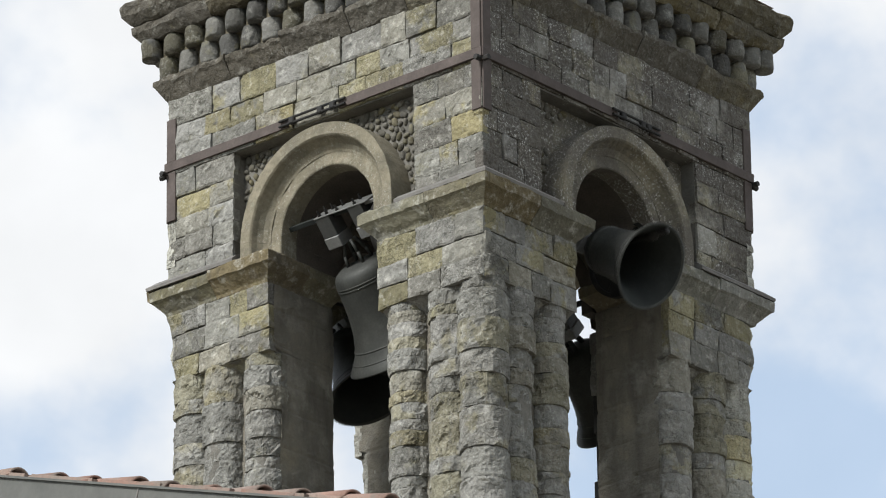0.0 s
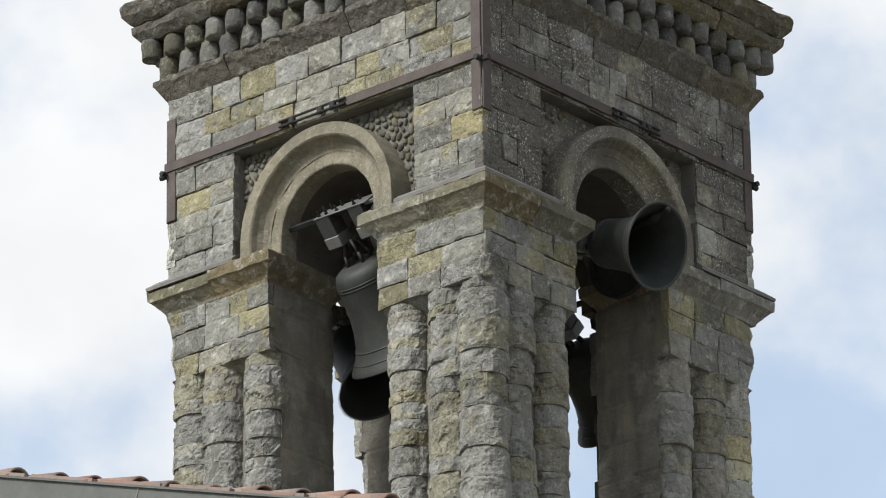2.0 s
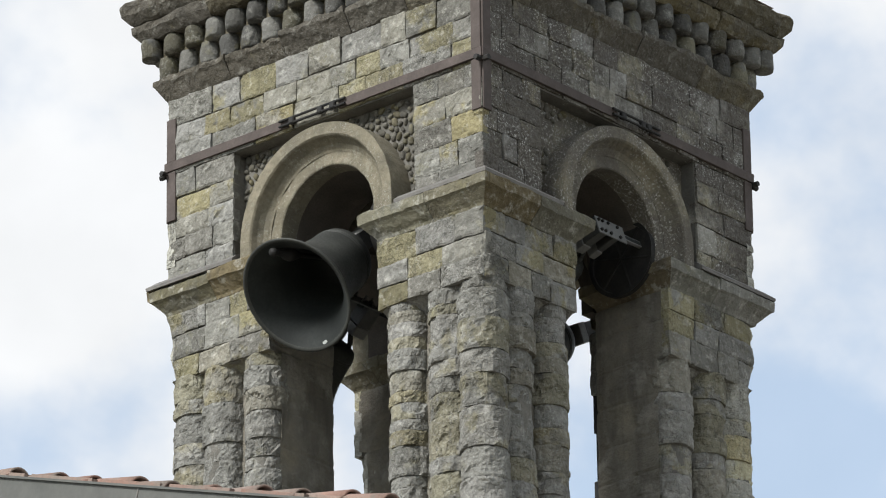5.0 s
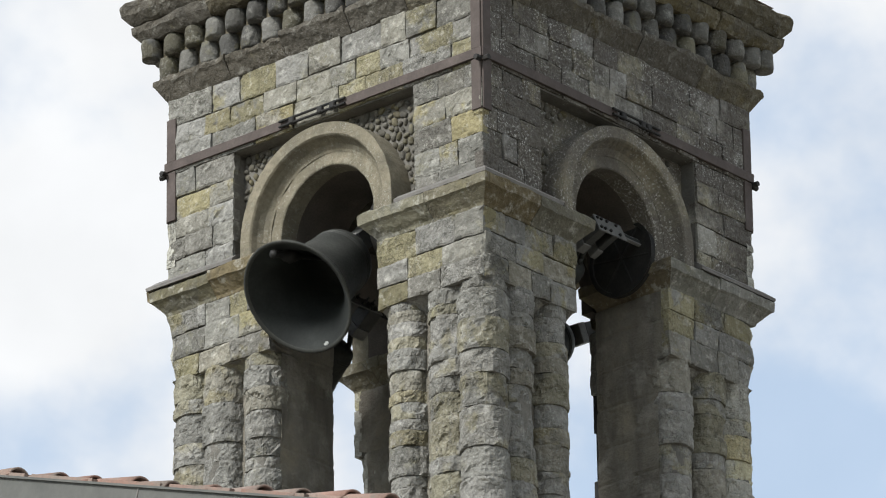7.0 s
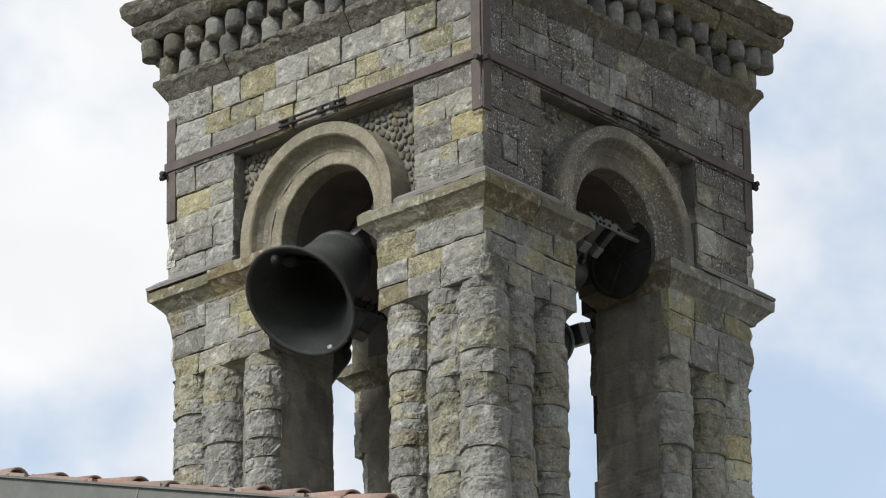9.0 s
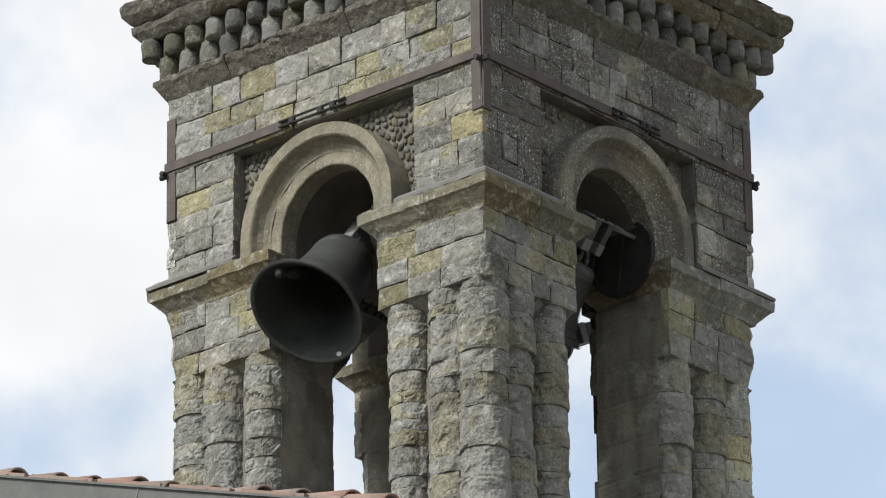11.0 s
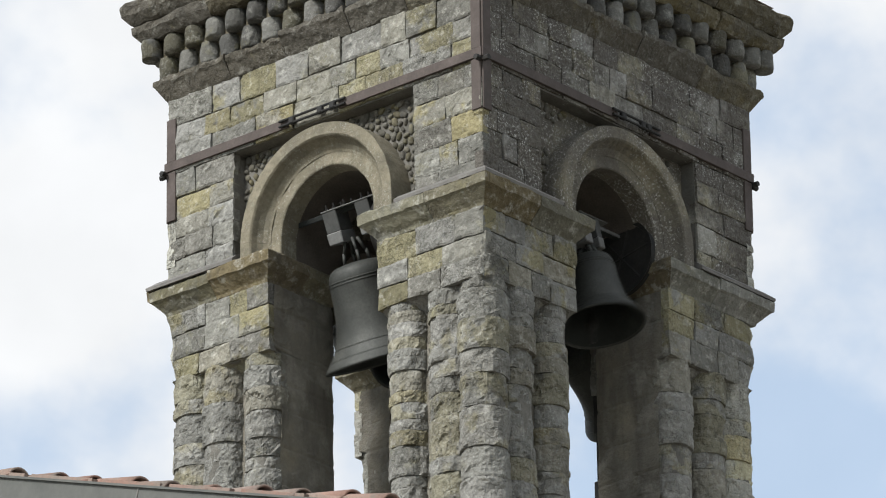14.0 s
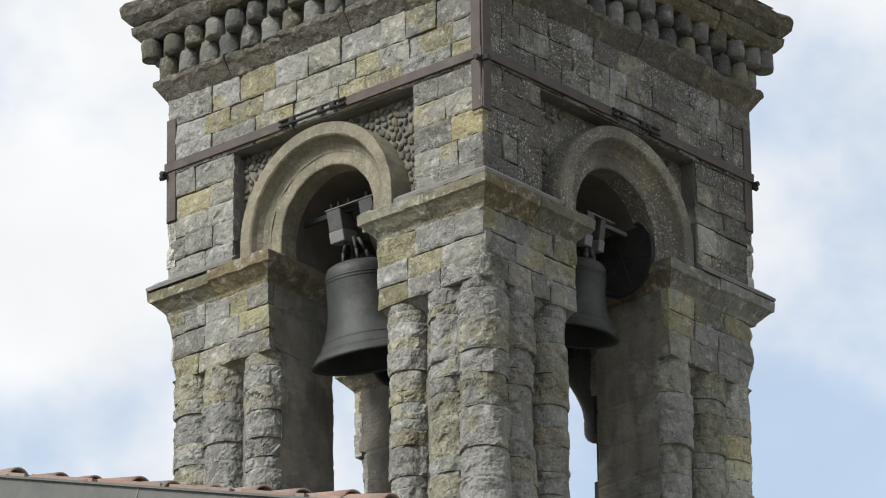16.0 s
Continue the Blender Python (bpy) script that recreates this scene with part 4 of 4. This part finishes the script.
def cables():
    """A dark conduit down the pier's arris, its junction boxes and the loose cable beside it."""
    run_m = bpy.data.objects.new("cable_conduit", None)
    scene.collection.objects.link(run_m)
    run_m.location = (1.115, -0.715, ZB)
    tagged(run_m, "dark electric conduit and junction boxes clipped to the pier", "conduit")
    bm = bmesh.new()
    box(bm, -0.02, 0.025, -0.035, 0.012, -1.02, 0.02)
    part("trunking", bevelled(bm, 0.004), M_DARKIRON, run_m, "dark cable trunking")
    bm = bmesh.new()
    pts = [(0.0, -0.02, -1.0), (-0.012, -0.03, -1.25), (0.0, -0.022, -1.5), (0.0, -0.024, -2.2), (0.004, -0.02, -3.25)]
    for a, b in zip(pts, pts[1:]):
        rod(bm, a, b, 0.013, 8)
    part("cable", bm, M_DARKIRON, run_m)
    bm = bmesh.new()
    pts = [(0.0, -0.045, -0.75), (-0.01, -0.066, -1.05), (0.0, -0.06, -1.4), (0.0, -0.045, -1.62)]
    for a, b in zip(pts, pts[1:]):
        rod(bm, a, b, 0.006, 6)
    part("cable", bm, M_DARKIRON, run_m)
    for z, h, w in ((-1.62, 0.20, 0.055), (-2.36, 0.13, 0.04)):
        bm = bmesh.new()
        box(bm, -0.03, 0.03, -w, 0.012, z - h / 2, z + h / 2)
        part("junction_box", bevelled(bm, 0.006), M_HANGER, run_m, "dark grey junction box")


near_house(random.Random(5))
cables()
belfry_roof()
cornice(random.Random(11))
for k, (cx, cy) in enumerate(((-1, -1), (1, -1), (1, 1), (-1, 1))):
    impost(cx, cy, random.Random(40 + k))

# ---------------------------------------------------------------- facing stones


def reveal(wall, sgn, rng, seed, drop):
    """Stained stones lining one jamb of the opening; below the blocks they step back by drop and are worn."""
    z = 0.0
    off = Vector((seed * 3.3, sgn * 7.0, 0))
    while z > SILL + 0.06:
        low = max(SILL, z - rng.uniform(0.22, 0.42))
        if z > -0.66 > low:
            low = -0.66
        bm = bmesh.new()
        ny, nz = 16, max(4, round((z - low) / 0.03))
        grid = []
        for j in range(nz + 1):
            zz = low + (z - low) * j / nz
            row = []
            for i in range(ny + 1):
                y0 = -1.93 if zz > -0.66 else -1.83
                y = y0 + (-1.075 - y0) * i / ny
                p = Vector((seed, y, zz)) + off
                out = 0.018 + 0.020 * noise.noise(p * 3.1) + 0.022 * facet(p, 0.17) - (drop if zz < -0.659 else 0.0)
                out -= 0.010 * max(0.0, 1 - min(zz - low, z - zz) / 0.02)
                back = max(0.0, i - ny + 2) * 0.010
                row.append(bm.verts.new((sgn * (OPEN - max(0.004 - drop, out) + back), y + 0.012 * noise.noise(p * 4 + Vector((3, 3, 3))) * (i == ny), zz)))
            row.append(bm.verts.new((sgn * (OPEN + drop + 0.03), -1.07, zz)))
            grid.append(row)
        for a, b in zip(grid, grid[1:]):
            for i in range(ny + 1):
                bm.faces.new((a[i], a[i + 1], b[i + 1], b[i]))
        bm.faces.new(grid[0][::-1])
        bm.faces.new(grid[-1])
        bmesh.ops.recalc_face_normals(bm, faces=bm.faces)
        part("reveal_stone", bm, M_RUBBLE if wall.name == "wall_east" else M_PLASTER, wall)
        z = low - 0.001


def face_wall(wall, seed, single):
    rng = random.Random(seed)
    side = WALL_ORDER.index(wall.name)
    high = M_CRUST_SHADE if wall.name == "wall_south" else M_ASHLAR
    for sgn in (-1, 1):
        reveal(wall, sgn, rng, seed, 0.10 if wall.name == "wall_east" else 0.0)
    arch_rings(wall, rng)
    vault_lining(wall)
    strap(wall, rng)
    big = None if single else bmesh.new()
    lay(wall, -1.998, 1.998, 1.475, 2.27, rng, mean_h=0.265, mean_w=0.40, together=big, material=high, side=side)
    for s0, s1 in ((-1.998, -1.15), (1.15, 1.998)):
        lay(wall, s0, s1, 0.29, 1.475, rng, mean_h=0.245, mean_w=0.36, together=big, material=high, side=side)
    for s0, s1 in ((-1.998, -OPEN + 0.02), (OPEN - 0.02, 1.998)):
        lay(wall, s0, s1, -0.68, 0.01, rng, mean_h=0.23, mean_w=0.38, together=big, side=side)
    if single:
        cobbles(wall, rng)
    else:
        tagged(part("facing", big, M_SPLINTER, wall), kind="stuff")
    for sgn in (-1, 1):
        shaft(wall, sgn * 0.905, -1.79, 0.205, rng, single=single)
        shaft(wall, sgn * 1.42, -1.775, 0.228, rng, single=single)
        bm = bmesh.new()
        a, d = sorted((sgn * OPEN, sgn * 1.95))
        n = 26
        rows = [[], [], []]
        for i in range(n + 1):
            s = a + (d - a) * i / n
            k = 0.035 * noise.noise(Vector((s * 9, seed, 2)))
            for row, (y, z) in zip(rows, ((-1.975, -0.66 + k), (-1.90, -0.70 + 1.3 * k), (-1.79, -0.80 + 1.5 * k))):
                row.append(bm.verts.new((s, y, z)))
        for p, q in zip(rows, rows[1:]):
            for i in range(n):
                bm.faces.new((q[i], q[i + 1], p[i + 1], p[i]))
        part("groove_head", bm, M_RUBBLE, wall, "worn grey stone head of the grooves")
    shaft(wall, -1.785, -1.785, 0.225, rng, a0=-250, a1=70, single=single)


face_wall(walls["wall_west"], 21, True)
face_wall(walls["wall_south"], 22, True)
face_wall(walls["wall_east"], 23, False)
face_wall(walls["wall_north"], 24, False)

# ---------------------------------------------------------------- swinging

SWING = {   # seconds of the outermost points, first and last swing in degrees outward and inward
    "west": ([-1.05, 0.985, 3.03, 5.08, 7.12, 9.17, 11.25, 13.31, 15.39, 17.46], 47.5, 55.5, 42, 48),
    "south": ([-1.71, 0.20, 2.09, 4.01, 5.92, 7.83, 9.74, 11.65, 13.57, 15.48, 17.39], 75, 75, 72, 72),
    "north": ([-0.61, 1.34, 3.29, 5.26, 7.23, 9.18, 11.13, 13.08, 15.04, 16.99], 70, 70, 68, 68),
    "east": ([-0.12, 1.88, 3.9, 5.92, 7.94, 9.98, 12.02, 14.07, 16.12, 18.16], 54, 64, 66, 66),
}


def swing_rows(key):
    tops, o0, o1, i0, i1 = SWING[key]
    rig, cl = BELLS[key]
    base, pin = rig.matrix_world.copy(), cl.location.copy()
    rows, clap = [], []
    for k in range(161):
        t = k / 10
        n = max(i for i, a in enumerate(tops) if a <= t)
        ph = 2 * math.pi * (t - tops[n]) / (tops[n + 1] - tops[n])
        c = math.cos(ph)
        u = t / 16
        ang = c * ((o0 + (o1 - o0) * u) if c > 0 else (i0 + (i1 - i0) * u))
        rows.append((t, base @ pose(0, 0, 0, -ang, 0, 0)))
        clap.append((t, pose(*pin, -29 * math.tanh(2.2 * math.cos(ph + 0.35)), 0, 0)))
    return rows, clap


def motions():
    for key, (rig, cl) in BELLS.items():
        rows, clap = swing_rows(key)
        walk(rig, rows)
        walk(cl, clap)


motions()
